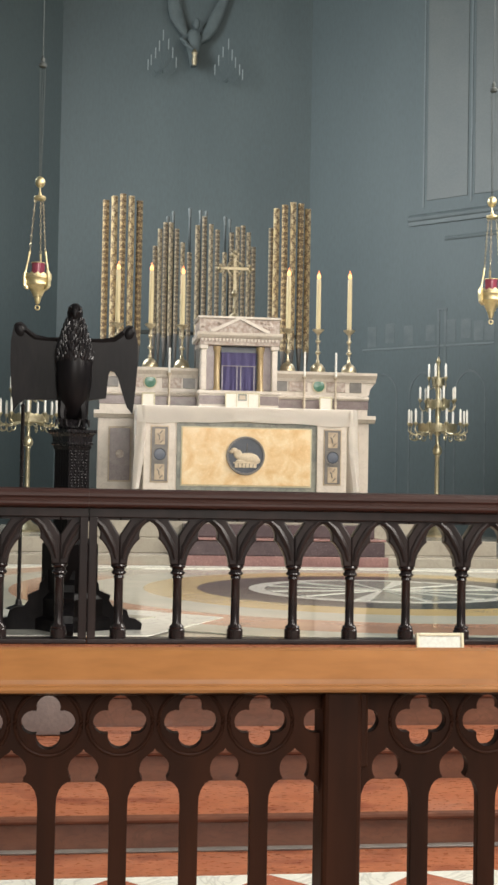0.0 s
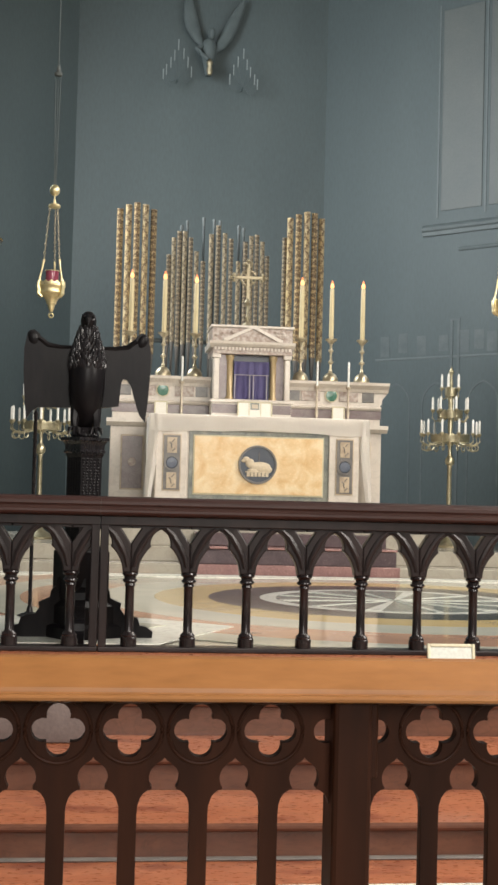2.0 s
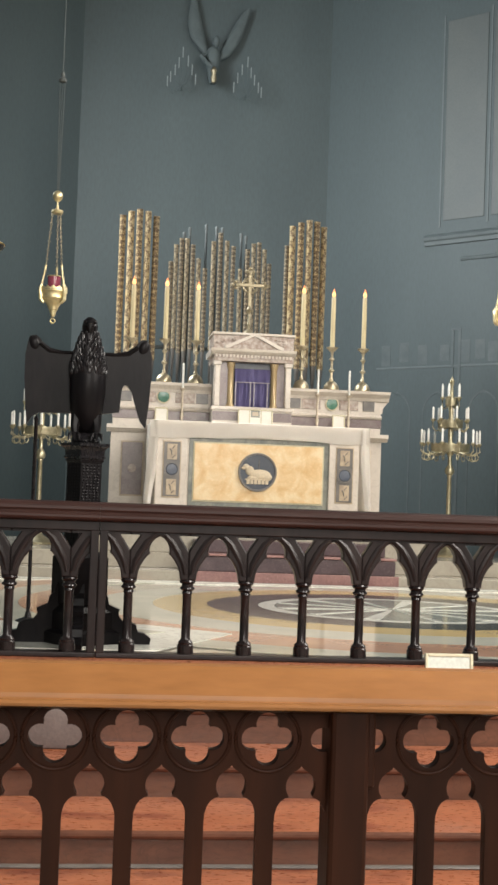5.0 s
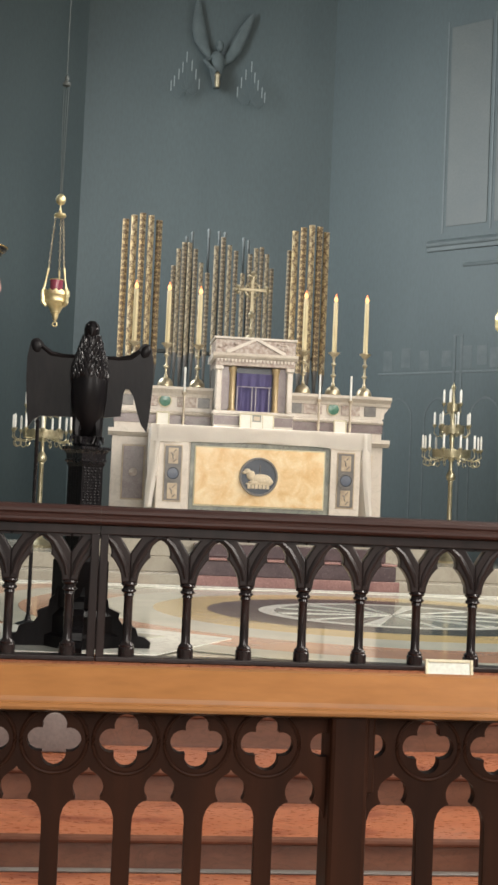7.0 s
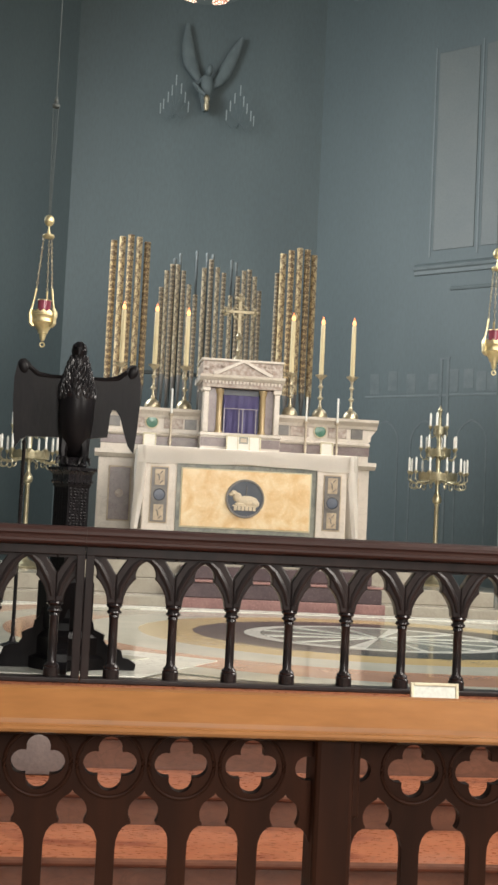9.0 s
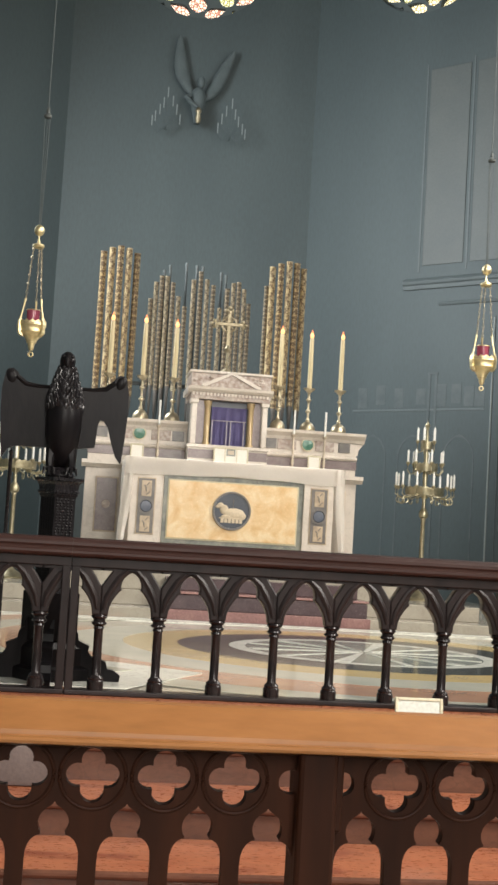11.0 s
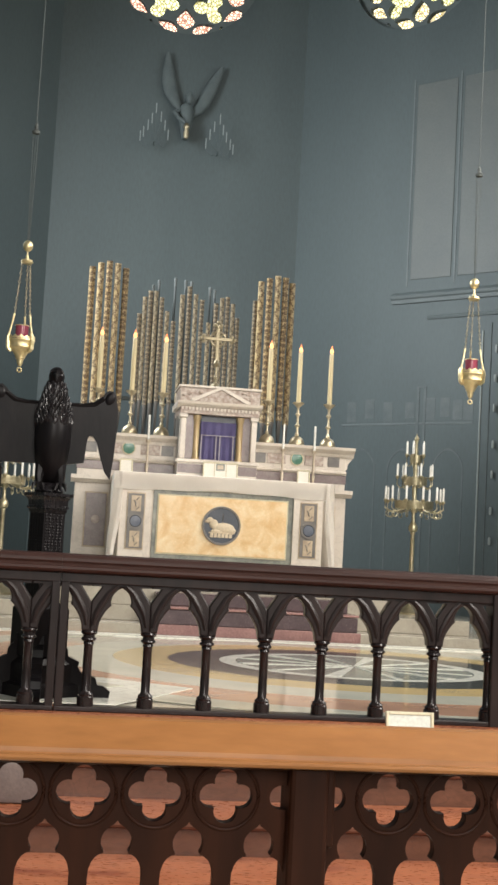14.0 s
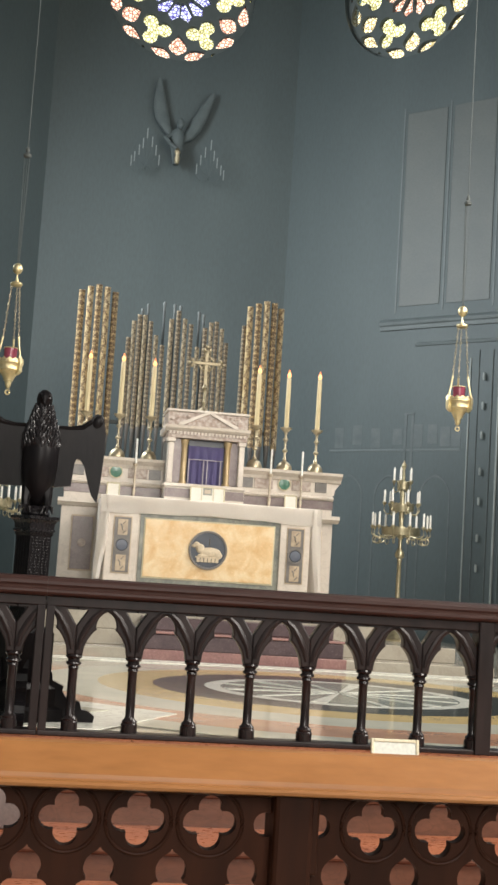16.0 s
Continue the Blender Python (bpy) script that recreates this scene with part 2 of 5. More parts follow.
FLOOR_BUFF = mat("floor_buff", (0.52, 0.48, 0.39), (0.43, 0.40, 0.33), rough=0.11, scale=3, veins=0.15, bump=0.0, grain=0.12, spec=0.23)
FLOOR_WHITE = mat("floor_white", (0.842, 0.842, 0.756), (0.734, 0.745, 0.67), rough=0.11, scale=5, veins=0.25, bump=0.0, rnd=0.08, grain=0.12, spec=0.23)
FLOOR_DARK = mat("floor_dark", (0.034, 0.033, 0.029), (0.05, 0.048, 0.042), rough=0.11, scale=5, bump=0.0, grain=0.12, spec=0.23)
FLOOR_WHEEL = mat("floor_wheel_grey", (0.2, 0.215, 0.19), (0.27, 0.285, 0.25), rough=0.11, scale=5, bump=0.0, grain=0.12, spec=0.23)
FLOOR_YELLOW = mat("floor_yellow", (0.62, 0.46, 0.19), (0.53, 0.40, 0.18), rough=0.11, scale=3, bump=0.0, grain=0.12, spec=0.23)
FLOOR_BLUE = mat("floor_blue_grey", (0.5, 0.5, 0.42), (0.58, 0.57, 0.47), rough=0.11, scale=3, bump=0.0, grain=0.12, spec=0.23)
FLOOR_RED = mat("floor_terracotta", (0.6, 0.33, 0.2), (0.5, 0.265, 0.165), rough=0.11, scale=3, bump=0.0, grain=0.12, spec=0.23)
TILE_RED = mat("red_floor_tile", (0.46, 0.16, 0.09), (0.36, 0.12, 0.07), rough=0.25, scale=8, bump=0.03, rnd=0.15)
GREY_CLOTH = mat("grey_hassock_cloth", (0.15, 0.115, 0.105), (0.12, 0.092, 0.085), rough=0.9, scale=12, bump=0.2)
PIPE = pipe_mat("stencilled_gilt_pipe", (0.39, 0.26, 0.11), (0.41, 0.33, 0.2), (0.075, 0.046, 0.028))
PIPE_VINE = pipe_mat("vine_stencilled_gilt_pipe", (0.41, 0.285, 0.125), (0.42, 0.35, 0.225), (0.1, 0.064, 0.038), True)
PIPE_GREY = pipe_mat("stencilled_grey_pipe", (0.27, 0.205, 0.12), (0.3, 0.252, 0.178), (0.055, 0.044, 0.034))
PIPE_GREY_VINE = pipe_mat("vine_stencilled_grey_pipe", (0.27, 0.21, 0.12), (0.33, 0.283, 0.203), (0.07, 0.055, 0.04), True)
PIPE_FOOT = mat("dull_pipe_foot", (0.085, 0.08, 0.075), (0.12, 0.108, 0.095), rough=0.6, metal=0.2, scale=10)
CASE = mat("dark_organ_case", (0.04, 0.05, 0.05), (0.05, 0.06, 0.06), rough=0.6, scale=6, bump=0.05)
# Crowns and pulleys dulled to near the wall's grey; faintness set by colour.
SILVER_TIP = mat("faint_grey_tip", (0.105, 0.118, 0.115), rough=0.7, metal=0.2, scale=12)
# Grey held near the wall's tone to lower the statue's contrast.
STATUE = mat("wall_grey_stone", (0.08, 0.099, 0.1), (0.064, 0.081, 0.083), rough=0.8, scale=6, bump=0.1)
CARD = mat("printed_card", (0.74, 0.70, 0.62), (0.70, 0.66, 0.58), rough=0.6, scale=8, bump=0.0, grain=0.12)
CARD_FRAME = mat("gilt_card_frame", (0.55, 0.50, 0.34), (0.48, 0.42, 0.28), rough=0.4, metal=0.2, scale=12, bump=0.05)
CREAM_FRAME = mat("cream_painted_frame", (0.66, 0.63, 0.46), (0.6, 0.56, 0.4), rough=0.5, scale=12, bump=0.03)
PAPER = mat("pale_paper", (0.66, 0.69, 0.63), (0.6, 0.64, 0.58), rough=0.6, scale=9, bump=0.0)
INK = mat("grey_print", (0.30, 0.30, 0.30), rough=0.7, scale=30, bump=0.0)
G_PINK = glass_mat("rose_glass", (0.97, 0.88, 0.8), (0.66, 0.4, 0.32))
G_PALE = glass_mat("pale_green_glass", (0.92, 0.93, 0.78), (0.64, 0.6, 0.36))
G_BLUE = glass_mat("blue_white_glass", (0.86, 0.88, 0.98), (0.28, 0.26, 0.6))
G_GOLD = glass_mat("pale_gold_glass", (0.97, 0.94, 0.82), (0.66, 0.58, 0.38))
DAYLIGHT = glow("bright_sky_beyond", (1.0, 0.99, 0.95), 1.75)
# Close to the wall's colour, so cords and rods blend into it.
ROD = mat("wall_toned_cord", (0.08, 0.096, 0.097), rough=0.7, scale=10, bump=0)
# Pale wax greyed towards the wall; its dimness is put into the colour.
DIM_WAX = mat("greyed_wax", (0.22, 0.25, 0.25), rough=0.6, scale=10, bump=0)
# Dark tracery lightened to the wall's grey: a veil of haze in the colour.
LEAD = mat("veiled_stone_tracery", (0.085, 0.105, 0.105), (0.10, 0.12, 0.12), rough=0.8, scale=8)


# ---- building blocks ----
def put(name, me, material, parent=None, label="", at=None):
    ob = new(name, me)
    if material and not me.materials:
        me.materials.append(material)
    if parent:
        ob.parent = parent
    if at is not None:
        ob.matrix_basis = at if isinstance(at, Matrix) else Matrix.Translation(at)
    if label:
        ob["label"] = label
    return ob


def part(name, bm, material, parent=None, label="", at=None, smooth=False):
    me = bpy.data.meshes.new(name)
    bmesh.ops.recalc_face_normals(bm, faces=bm.faces)
    if smooth:
        for f in bm.faces:
            f.smooth = True
        for e in bm.edges:
            if len(e.link_faces) == 2 and e.calc_face_angle(0) > radians(38):
                e.smooth = False
    bm.to_mesh(me)
    bm.free()
    return put(name, me, material, parent, label, at)


def thing(name, label, category, at=(0, 0, 0), group="", kind=""):
    ob = new(name)
    ob.empty_display_size = 0.05
    ob.matrix_basis = at if isinstance(at, Matrix) else Matrix.Translation(at)
    return tagged(ob, label, category, group, kind)


def box(bm, x0, x1, y0, y1, z0, z1, bevel=0.0):
    r = bmesh.ops.create_cube(bm, size=1, matrix=Matrix.Translation(((x0 + x1) / 2, (y0 + y1) / 2, (z0 + z1) / 2)) @ Matrix.Diagonal((x1 - x0, y1 - y0, z1 - z0, 1)))
    if bevel:
        es = {e for v in r["verts"] for e in v.link_edges}
        bmesh.ops.bevel(bm, geom=list(es), offset=bevel, segments=2, affect="EDGES", profile=0.5)
    return bm


def boxm(*a, bevel=0.0):
    return box(bmesh.new(), *a, bevel=bevel)


def lathe(profile, n=24, bm=None, m=None, loop=False):
    """Turned solid from (radius, height) pairs."""
    bm = bm or bmesh.new()
    rings = []
    for r, z in profile:
        if r < 1e-5:
            rings.append([bm.verts.new((0, 0, z))])
        else:
            rings.append([bm.verts.new((r * math.cos(2 * math.pi * i / n), r * math.sin(2 * math.pi * i / n), z)) for i in range(n)])
    for a, b in zip(rings, rings[1:] + rings[:1] if loop else rings[1:]):
        for i in range(n):
            j = (i + 1) % n
            q = [a[i % len(a)], a[j % len(a)], b[j % len(b)], b[i % len(b)]]
            q = list(dict.fromkeys(q))
            if len(q) > 2:
                bm.faces.new(q)
    for ring in (rings[0], rings[-1]):
        if len(ring) > 2 and not loop:
            bm.faces.new(ring)
    if m is not None:
        bmesh.ops.transform(bm, matrix=m, verts=[v for r in rings for v in r])
    return bm


def tube(points, r, n=8, bm=None, closed=False):
    bm = bm or bmesh.new()
    pts = [Vector(p) for p in points]
    rings = []
    for i, p in enumerate(pts):
        a = pts[i - 1] if (i or closed) else pts[0]
        b = pts[(i + 1) % len(pts)] if (i + 1 < len(pts) or closed) else pts[-1]
        q = (b - a).to_track_quat("Z", "Y")
        rr = r[i] if isinstance(r, (list, tuple)) else r
        rings.append([bm.verts.new(p + q @ Vector((rr * math.cos(2 * math.pi * k / n), rr * math.sin(2 * math.pi * k / n), 0))) for k in range(n)])
    pairs = list(zip(rings, rings[1:])) + ([(rings[-1], rings[0])] if closed else [])
    for a, b in pairs:
        for k in range(n):
            bm.faces.new((a[k], a[(k + 1) % n], b[(k + 1) % n], b[k]))
    if not closed:
        bm.faces.new(rings[0])
        bm.faces.new(rings[-1])
    return bm


def ring(r, tr, z=0.0, n=32, bm=None, axis="Z"):
    pts = [(r * math.cos(2 * math.pi * i / n), r * math.sin(2 * math.pi * i / n), z) for i in range(n)]
    if axis == "Y":
        pts = [(x, z, y) for x, y, _ in pts]
    return tube(pts, tr, 8, bm, closed=True)


def crown(r, z, h, n, t=0.005):
    """Ring with a toothed upper edge, one closed band."""
    bm = bmesh.new()
    rows = []
    for rr, top in ((r, 0), (r, 1), (r - t, 1), (r - t, 0)):
        rows.append([bm.verts.new((rr * math.cos(math.pi * k / n), rr * math.sin(math.pi * k / n), z + (h * (1.0 if k % 2 else 0.35) if top else 0.0))) for k in range(2 * n)])
    for a, b in zip(rows, rows[1:] + rows[:1]):
        for k in range(2 * n):
            j = (k + 1) % (2 * n)
            bm.faces.new((a[k], a[j], b[j], b[k]))
    return bm


def plate(outer, holes, depth, bevel=0.0):
    """Upright board in the XZ plane, cut through by holes; its front lies at y = -depth / 2."""
    cu = bpy.data.curves.new("outline", "CURVE")
    cu.dimensions, cu.fill_mode = "2D", "BOTH"
    cu.extrude = depth / 2
    for pts in [outer] + holes:
        sp = cu.splines.new("POLY")
        sp.points.add(len(pts) - 1)
        for k, (x, z) in enumerate(pts):
            sp.points[k].co = (x, z, 0, 1)
        sp.use_cyclic_u = True
    ob = bpy.data.objects.new("outline", cu)
    scene.collection.objects.link(ob)
    me = bpy.data.meshes.new_from_object(ob.evaluated_get(bpy.context.evaluated_depsgraph_get()))
    bpy.data.objects.remove(ob)
    bpy.data.curves.remove(cu)
    me.transform(Matrix.Rotation(radians(90), 4, "X"))
    if bevel:
        bm = bmesh.new()
        bm.from_mesh(me)
        bmesh.ops.remove_doubles(bm, verts=bm.verts, dist=1e-5)
        es = [e for e in bm.edges if len(e.link_faces) == 2 and e.calc_face_angle(0) > 1.2 and all(v.co.y < -depth / 2 + 1e-4 for v in e.verts)]
        bmesh.ops.bevel(bm, geom=es, offset=bevel, segments=2, affect="EDGES", profile=0.5, clamp_overlap=True)
        bm.to_mesh(me)
        bm.free()
    return me


def prism(pts, y0, y1, bm=None):
    """Solid from an outline in XZ, between y0 and y1."""
    bm = bm or bmesh.new()
    a = [bm.verts.new((x, y0, z)) for x, z in pts]
    b = [bm.verts.new((x, y1, z)) for x, z in pts]
    bm.faces.new(a)
    bm.faces.new(b)
    for i in range(len(pts)):
        j = (i + 1) % len(pts)
        bm.faces.new((a[i], a[j], b[j], b[i]))
    return bm


def profile_x(pts, x0, x1, bm=None):
    """Moulding: outline in YZ run along X."""
    bm = bm or bmesh.new()
    a = [bm.verts.new((x0, y, z)) for y, z in pts]
    b = [bm.verts.new((x1, y, z)) for y, z in pts]
    bm.faces.new(a)
    bm.faces.new(b)
    for i in range(len(pts)):
        j = (i + 1) % len(pts)
        bm.faces.new((a[i], a[j], b[j], b[i]))
    return bm


def arc(cx, cz, r, a0, a1, n=8):
    return [(cx + r * math.cos(radians(a0 + (a1 - a0) * i / n)), cz + r * math.sin(radians(a0 + (a1 - a0) * i / n))) for i in range(n + 1)]


def circle(cx, cz, r, n=40):
    return [(cx + r * math.cos(2 * math.pi * i / n), cz + r * math.sin(2 * math.pi * i / n)) for i in range(n)]


AXIS = 1.45      # middle line of the sanctuary
FLOOR_Z = 0.565  # sanctuary floor above the nave floor

# ---- structure: nave and apse ----
H = 16.5
S = math.sqrt(0.5)


def wall(name, a, b, holes=(), label="dim grey-green painted church wall", z0=0.0):
    """Wall from plan point a to b, seen from its right-hand side, 0.4 m thick, with openings given along its length."""
    ln = math.hypot(b[0] - a[0], b[1] - a[1])
    ang = math.degrees(math.atan2(b[1] - a[1], b[0] - a[0]))
    me = plate([(0, z0), (ln, z0), (ln, H), (0, H)], list(holes), 0.4)
    ob = put(name, me, WALL, at=pose(a[0], a[1], 0, 0, 0, ang) @ Matrix.Translation((0, 0.2, 0)))
    return tagged(ob, label, "wall", kind="structure")


def lancet(cx, w, z0, z1):
    return [(cx - w / 2, z0), (cx + w / 2, z0)] + [(cx + w / 2 * math.cos(t * math.pi / 12), z1 + w * 0.8 * math.sin(t * math.pi / 12)) for t in range(13)]


WX, EX = -3.6, 6.5
ROSE = 1.28
wall("wall_apse_middle", (-0.64, 20.9), (3.54, 20.9), [circle(2.07, 11.37, ROSE)])
wall("wall_apse_right", (3.54, 20.9), (EX, 17.94), [circle(2.17, 11.27, ROSE)])
wall("wall_apse_left", (WX, 17.94), (-0.64, 20.9))
# Window openings in these three walls are unseen, made to hold the lamps.
wall("wall_south", (EX, 17.94), (EX, -8), [lancet(2.75, 1.9, 5.5, 9.6), lancet(9.35, 2.4, 4.1, 8.2), lancet(16.9, 2.4, 3.5, 7.6)])
wall("wall_north", (WX, -8), (WX, 17.94), [lancet(23.0, 2.4, 5.2, 8.9)])
wall("wall_west", (EX, -8), (WX, -8), [lancet(5.0, 4.6, 3.2, 7.8)])
tagged(part("ceiling", boxm(WX - 0.5, EX + 0.5, -8.5, 21.4, H, H + 0.2), CEIL), "plain pale plaster church ceiling", "ceiling", kind="structure")
tagged(part("floor_nave", boxm(WX - 0.5, EX + 0.5, -8.5, 4.72, -0.2, -0.008), FLOOR_BUFF), "stone nave floor under the tiles", "floor", kind="structure")
sanct = tagged(part("floor_sanctuary", boxm(WX - 0.5, EX + 0.5, 6.1, 21.4, -0.2, FLOOR_Z - 0.006), FLOOR_BUFF), "polished buff marble sanctuary floor with coloured inlay", "floor", kind="structure")

# slender shaft in the apse angle and mouldings on the dim walls
bm = lathe([(0.05, 0.5), (0.05, 0.8), (0.02, 0.9), (0.02, 13.0), (0.05, 13.2), (0.07, 13.5)], 16)
tagged(part("wall_shaft", bm, WALL, at=(6.44, 17.86, 0), smooth=True), "slender dim grey stone shaft in the apse angle", "shaft", kind="structure")

DIAG = pose(3.54, 20.9, 0, 0, 0, -45)


def diag(name, bm, m, label, cat, smooth=False):
    return tagged(part(name, bm, m, at=DIAG, smooth=smooth), label, cat, kind="structure")


for s in (2.2, 3.04, 3.9):
    diag("trim_panel", profile_x([(-0.009, 0), (0, 0), (0, 3.4), (-0.009, 3.4)], s - 0.014, s + 0.014), WALL_TRIM, "thin upright moulding between dim wall panels", "moulding")
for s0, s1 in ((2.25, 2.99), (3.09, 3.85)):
    ob = diag("trim_field", boxm(s0 + 0.01, s1 - 0.01, -0.008, -0.002, 5.8, 9.0, bevel=0.006), PANEL, "tall brown-grey wall panel, lightened in its colour", "wall panel")
for o in [o for o in scene.objects if o.name.startswith("trim_panel")]:
    o.matrix_basis = DIAG @ Matrix.Translation((0, 0, 5.7))
corn = [(0, 5.42), (-0.03, 5.42), (-0.04, 5.48), (-0.06, 5.50), (-0.07, 5.54), (-0.05, 5.57), (0, 5.60)]
diag("trim_cornice", profile_x(corn, 1.95, 4.05), WALL_TRIM, "dim moulded cornice above the side doorway", "cornice")
diag("trim_architrave", profile_x([(0, 5.14), (-0.02, 5.14), (-0.03, 5.17), (-0.02, 5.19), (0, 5.20)], 2.6, 4.05), WALL_TRIM, "dim moulding below the cornice", "moulding")
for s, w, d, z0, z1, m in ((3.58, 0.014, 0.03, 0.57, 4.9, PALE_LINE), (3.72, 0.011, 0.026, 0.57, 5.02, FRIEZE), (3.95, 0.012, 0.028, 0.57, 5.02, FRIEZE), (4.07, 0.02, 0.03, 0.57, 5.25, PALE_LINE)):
    diag("trim_jamb", lathe([(w, z0), (w, z1)], 14, m=Matrix.Translation((s, -d + 0.02, 0))), m, "slim doorway jamb shaft, lighter than the wall", "shaft", True)
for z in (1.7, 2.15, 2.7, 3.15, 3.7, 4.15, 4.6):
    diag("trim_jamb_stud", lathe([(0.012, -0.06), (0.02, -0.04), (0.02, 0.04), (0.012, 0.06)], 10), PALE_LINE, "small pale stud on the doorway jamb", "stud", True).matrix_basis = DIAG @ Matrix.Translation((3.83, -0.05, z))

# blind arcade below: posts, painted frieze and pointed panels
for cx in (1.5, 2.25, 3.06):
    outer = [(cx + 0.27, 0.6)] + arc(cx - 0.1, 2.75, 0.37, 0, 74, 8) + arc(cx + 0.1, 2.75, 0.37, 106, 180, 8) + [(cx - 0.27, 0.6)]
    inner = [(cx - 0.245, 0.6)] + arc(cx + 0.1, 2.75, 0.345, 180, 106, 8) + arc(cx - 0.1, 2.75, 0.345, 74, 0, 8) + [(cx + 0.245, 0.6)]
    diag("trim_arch", prism(outer + inner, -0.006, -0.001), FRIEZE, "slim pale moulding of a blind pointed arch", "moulding")
for s in (1.28, 1.62, 1.96, 2.36, 2.72, 2.98, 3.2, 3.38):
    diag("frieze_figure", boxm(s - 0.085, s + 0.085, -0.005, -0.001, 3.56 + 0.03 * math.sin(s * 9), 3.86 + 0.04 * math.sin(s * 5)), FRIEZE, "faint pale painted block of the frieze", "frieze block")
diag("trim_frieze", profile_x([(0, 3.47), (-0.006, 3.472), (-0.008, 3.49), (0, 3.51)], 1.1, 3.46), WALL_TRIM, "moulding under the painted frieze", "moulding")
for s in (2.5, 2.62):
    diag("trim_post", boxm(s - 0.022, s + 0.022, -0.009, -0.001, 0.575, 4.05), FRIEZE, "dim upright post of the wall arcade", "post")
diag("trim_post_cap", boxm(2.47, 2.65, -0.012, -0.001, 4.052, 4.08), FRIEZE, "cap joining two wall posts", "post cap")


# ---- rose windows ----
def leaf(x0, z0, x1, z1, w, n=8, k=0.8):
    """Pointed oval from one end to the other."""
    dx, dz = x1 - x0, z1 - z0
    L = math.hypot(dx, dz)
    nx, nz = -dz / L, dx / L
    f = [(i / n) for i in range(n + 1)]
    up = [(x0 + dx * t + nx * w * math.sin(math.pi * t ** k), z0 + dz * t + nz * w * math.sin(math.pi * t ** k)) for t in f]
    dn = [(x0 + dx * t - nx * w * math.sin(math.pi * t ** k), z0 + dz * t - nz * w * math.sin(math.pi * t ** k)) for t in f[1:-1]]
    return up + dn[::-1]


def rose_window(name, m, outer, inner, heart, label):
    root = tagged(new(name), label, "rose window", "rose windows", "structure")
    root.matrix_basis = m
    R = ROSE
    shapes = []
    turn = lambda p, a: [(x * math.cos(a) - z * math.sin(a), x * math.sin(a) + z * math.cos(a)) for x, z in p]
    for k in range(6):
        a = radians(60 * k)
        shapes.append((outer, turn(leaf(0, -0.895 * R, 0, -0.61 * R, 0.125 * R), a)))
        for k2 in (-1, 1):
            shapes.append((outer, turn(leaf(k2 * 0.095 * R, -0.93 * R, k2 * 0.385 * R, -0.80 * R, 0.076 * R, k=0.7), a)))
        b = a + radians(30)
        foil = []
        for lobe in (0, 120, 240):
            foil += [(x, -0.645 * R + z) for x, z in arc(0.125 * R * math.sin(radians(lobe)), -0.125 * R * math.cos(radians(lobe)), 0.104 * R, lobe - 90 - 128, lobe - 90 + 128, 10)]
        shapes.append((inner, turn(foil, b)))
        shapes.append((inner, turn([(-0.03 * R, -0.965 * R), (0.045 * R, -0.955 * R), (0.0, -0.93 * R)], b)))
    for k in range(12):
        a = radians(30 * k + 15)
        shapes.append((heart, turn([(-0.085 * R, -0.345 * R), (0, -0.43 * R), (0.085 * R, -0.345 * R), (0.03 * R, -0.16 * R), (-0.03 * R, -0.16 * R)], a)))
    put("tracery", plate(circle(0, 0, R + 0.03, 64), [s for _, s in shapes], 0.10, 0.0), LEAD, root, "dark stone tracery lifted to a hazy wall grey", at=(0, 0.16, 0))
    part("sky_backdrop", prism(circle(0, 0, R + 0.3, 32), 0.9, 0.92), DAYLIGHT, root, "bright daylight beyond the glass")
    for g, s in shapes:
        cx, cz = sum(p[0] for p in s) / len(s), sum(p[1] for p in s) / len(s)
        big = [(cx + (x - cx) * 1.04, cz + (z - cz) * 1.04) for x, z in s]
        pane = part("pane", prism(big, 0.165, 0.171), g, root)
        pane.visible_shadow = False
    return root


rose_window("window_1", pose(1.43, 20.9, 11.37), G_PINK, G_PALE, G_BLUE, "round stained glass window with rose and pale green trefoil panes")
rose_window("window_2", DIAG @ Matrix.Translation((2.17, 0, 11.27)), G_GOLD, G_PALE, G_PINK, "round stained glass window with pale gold trefoil panes")

# ---- steps from the nave to the sanctuary ----
for i, (y, z) in enumerate(((4.535, 0.131), (5.03, 0.262), (5.46, 0.414), (5.70, FLOOR_Z))):
    y1 = (5.03, 5.46, 5.70, 6.12)[i]
    st = thing("step", "polished red marble step with a brown marble riser", "step", (0, y, 0), "sanctuary steps", "structure")
    part("riser", boxm(WX, EX, 0.012, y1 - y + 0.011, -0.1, z - 0.0325), BROWN_MARBLE, st, "brown marble riser")
    part("nosing", profile_x([(0.012, z - 0.032), (0.004, z - 0.031), (-0.012, z - 0.024), (-0.016, z - 0.015), (-0.014, z - 0.006), (-0.006, z - 0.001), (0.0035, z), (0.0035, z - 0.02), (0.012, z - 0.02)], WX, EX), NOSING, st, "rounded brown marble nosing")
    part("tread", profile_x([(0.004, z - 0.0075), (0.004, z), (y1 - y + 0.008, z), (y1 - y + 0.008, z - 0.0075)], WX, EX), RED_MARBLE, st, "red marble tread")
# Pale line at the step's foot, built as a strip of its own.
tagged(part("trim_step_foot", profile_x([(4.528, -0.004), (4.521, 0.006), (4.525, 0.010), (4.546, 0.012), (4.546, -0.004)], WX, EX), GREY_INLAY), "thin pale strip along the foot of the step", "step edging", kind="structure")
tagged(part("floor_border", boxm(WX, EX, 4.262, 4.525, -0.0075, 0.0), RED_MARBLE), "red marble border strip of the nave floor", "floor border", kind="structure")

# ---- altar platform ----
plat = thing("altar_platform", "low altar platform of buff marble with plum and rose marble steps", "platform", (0, 0, FLOOR_Z), kind="structure")
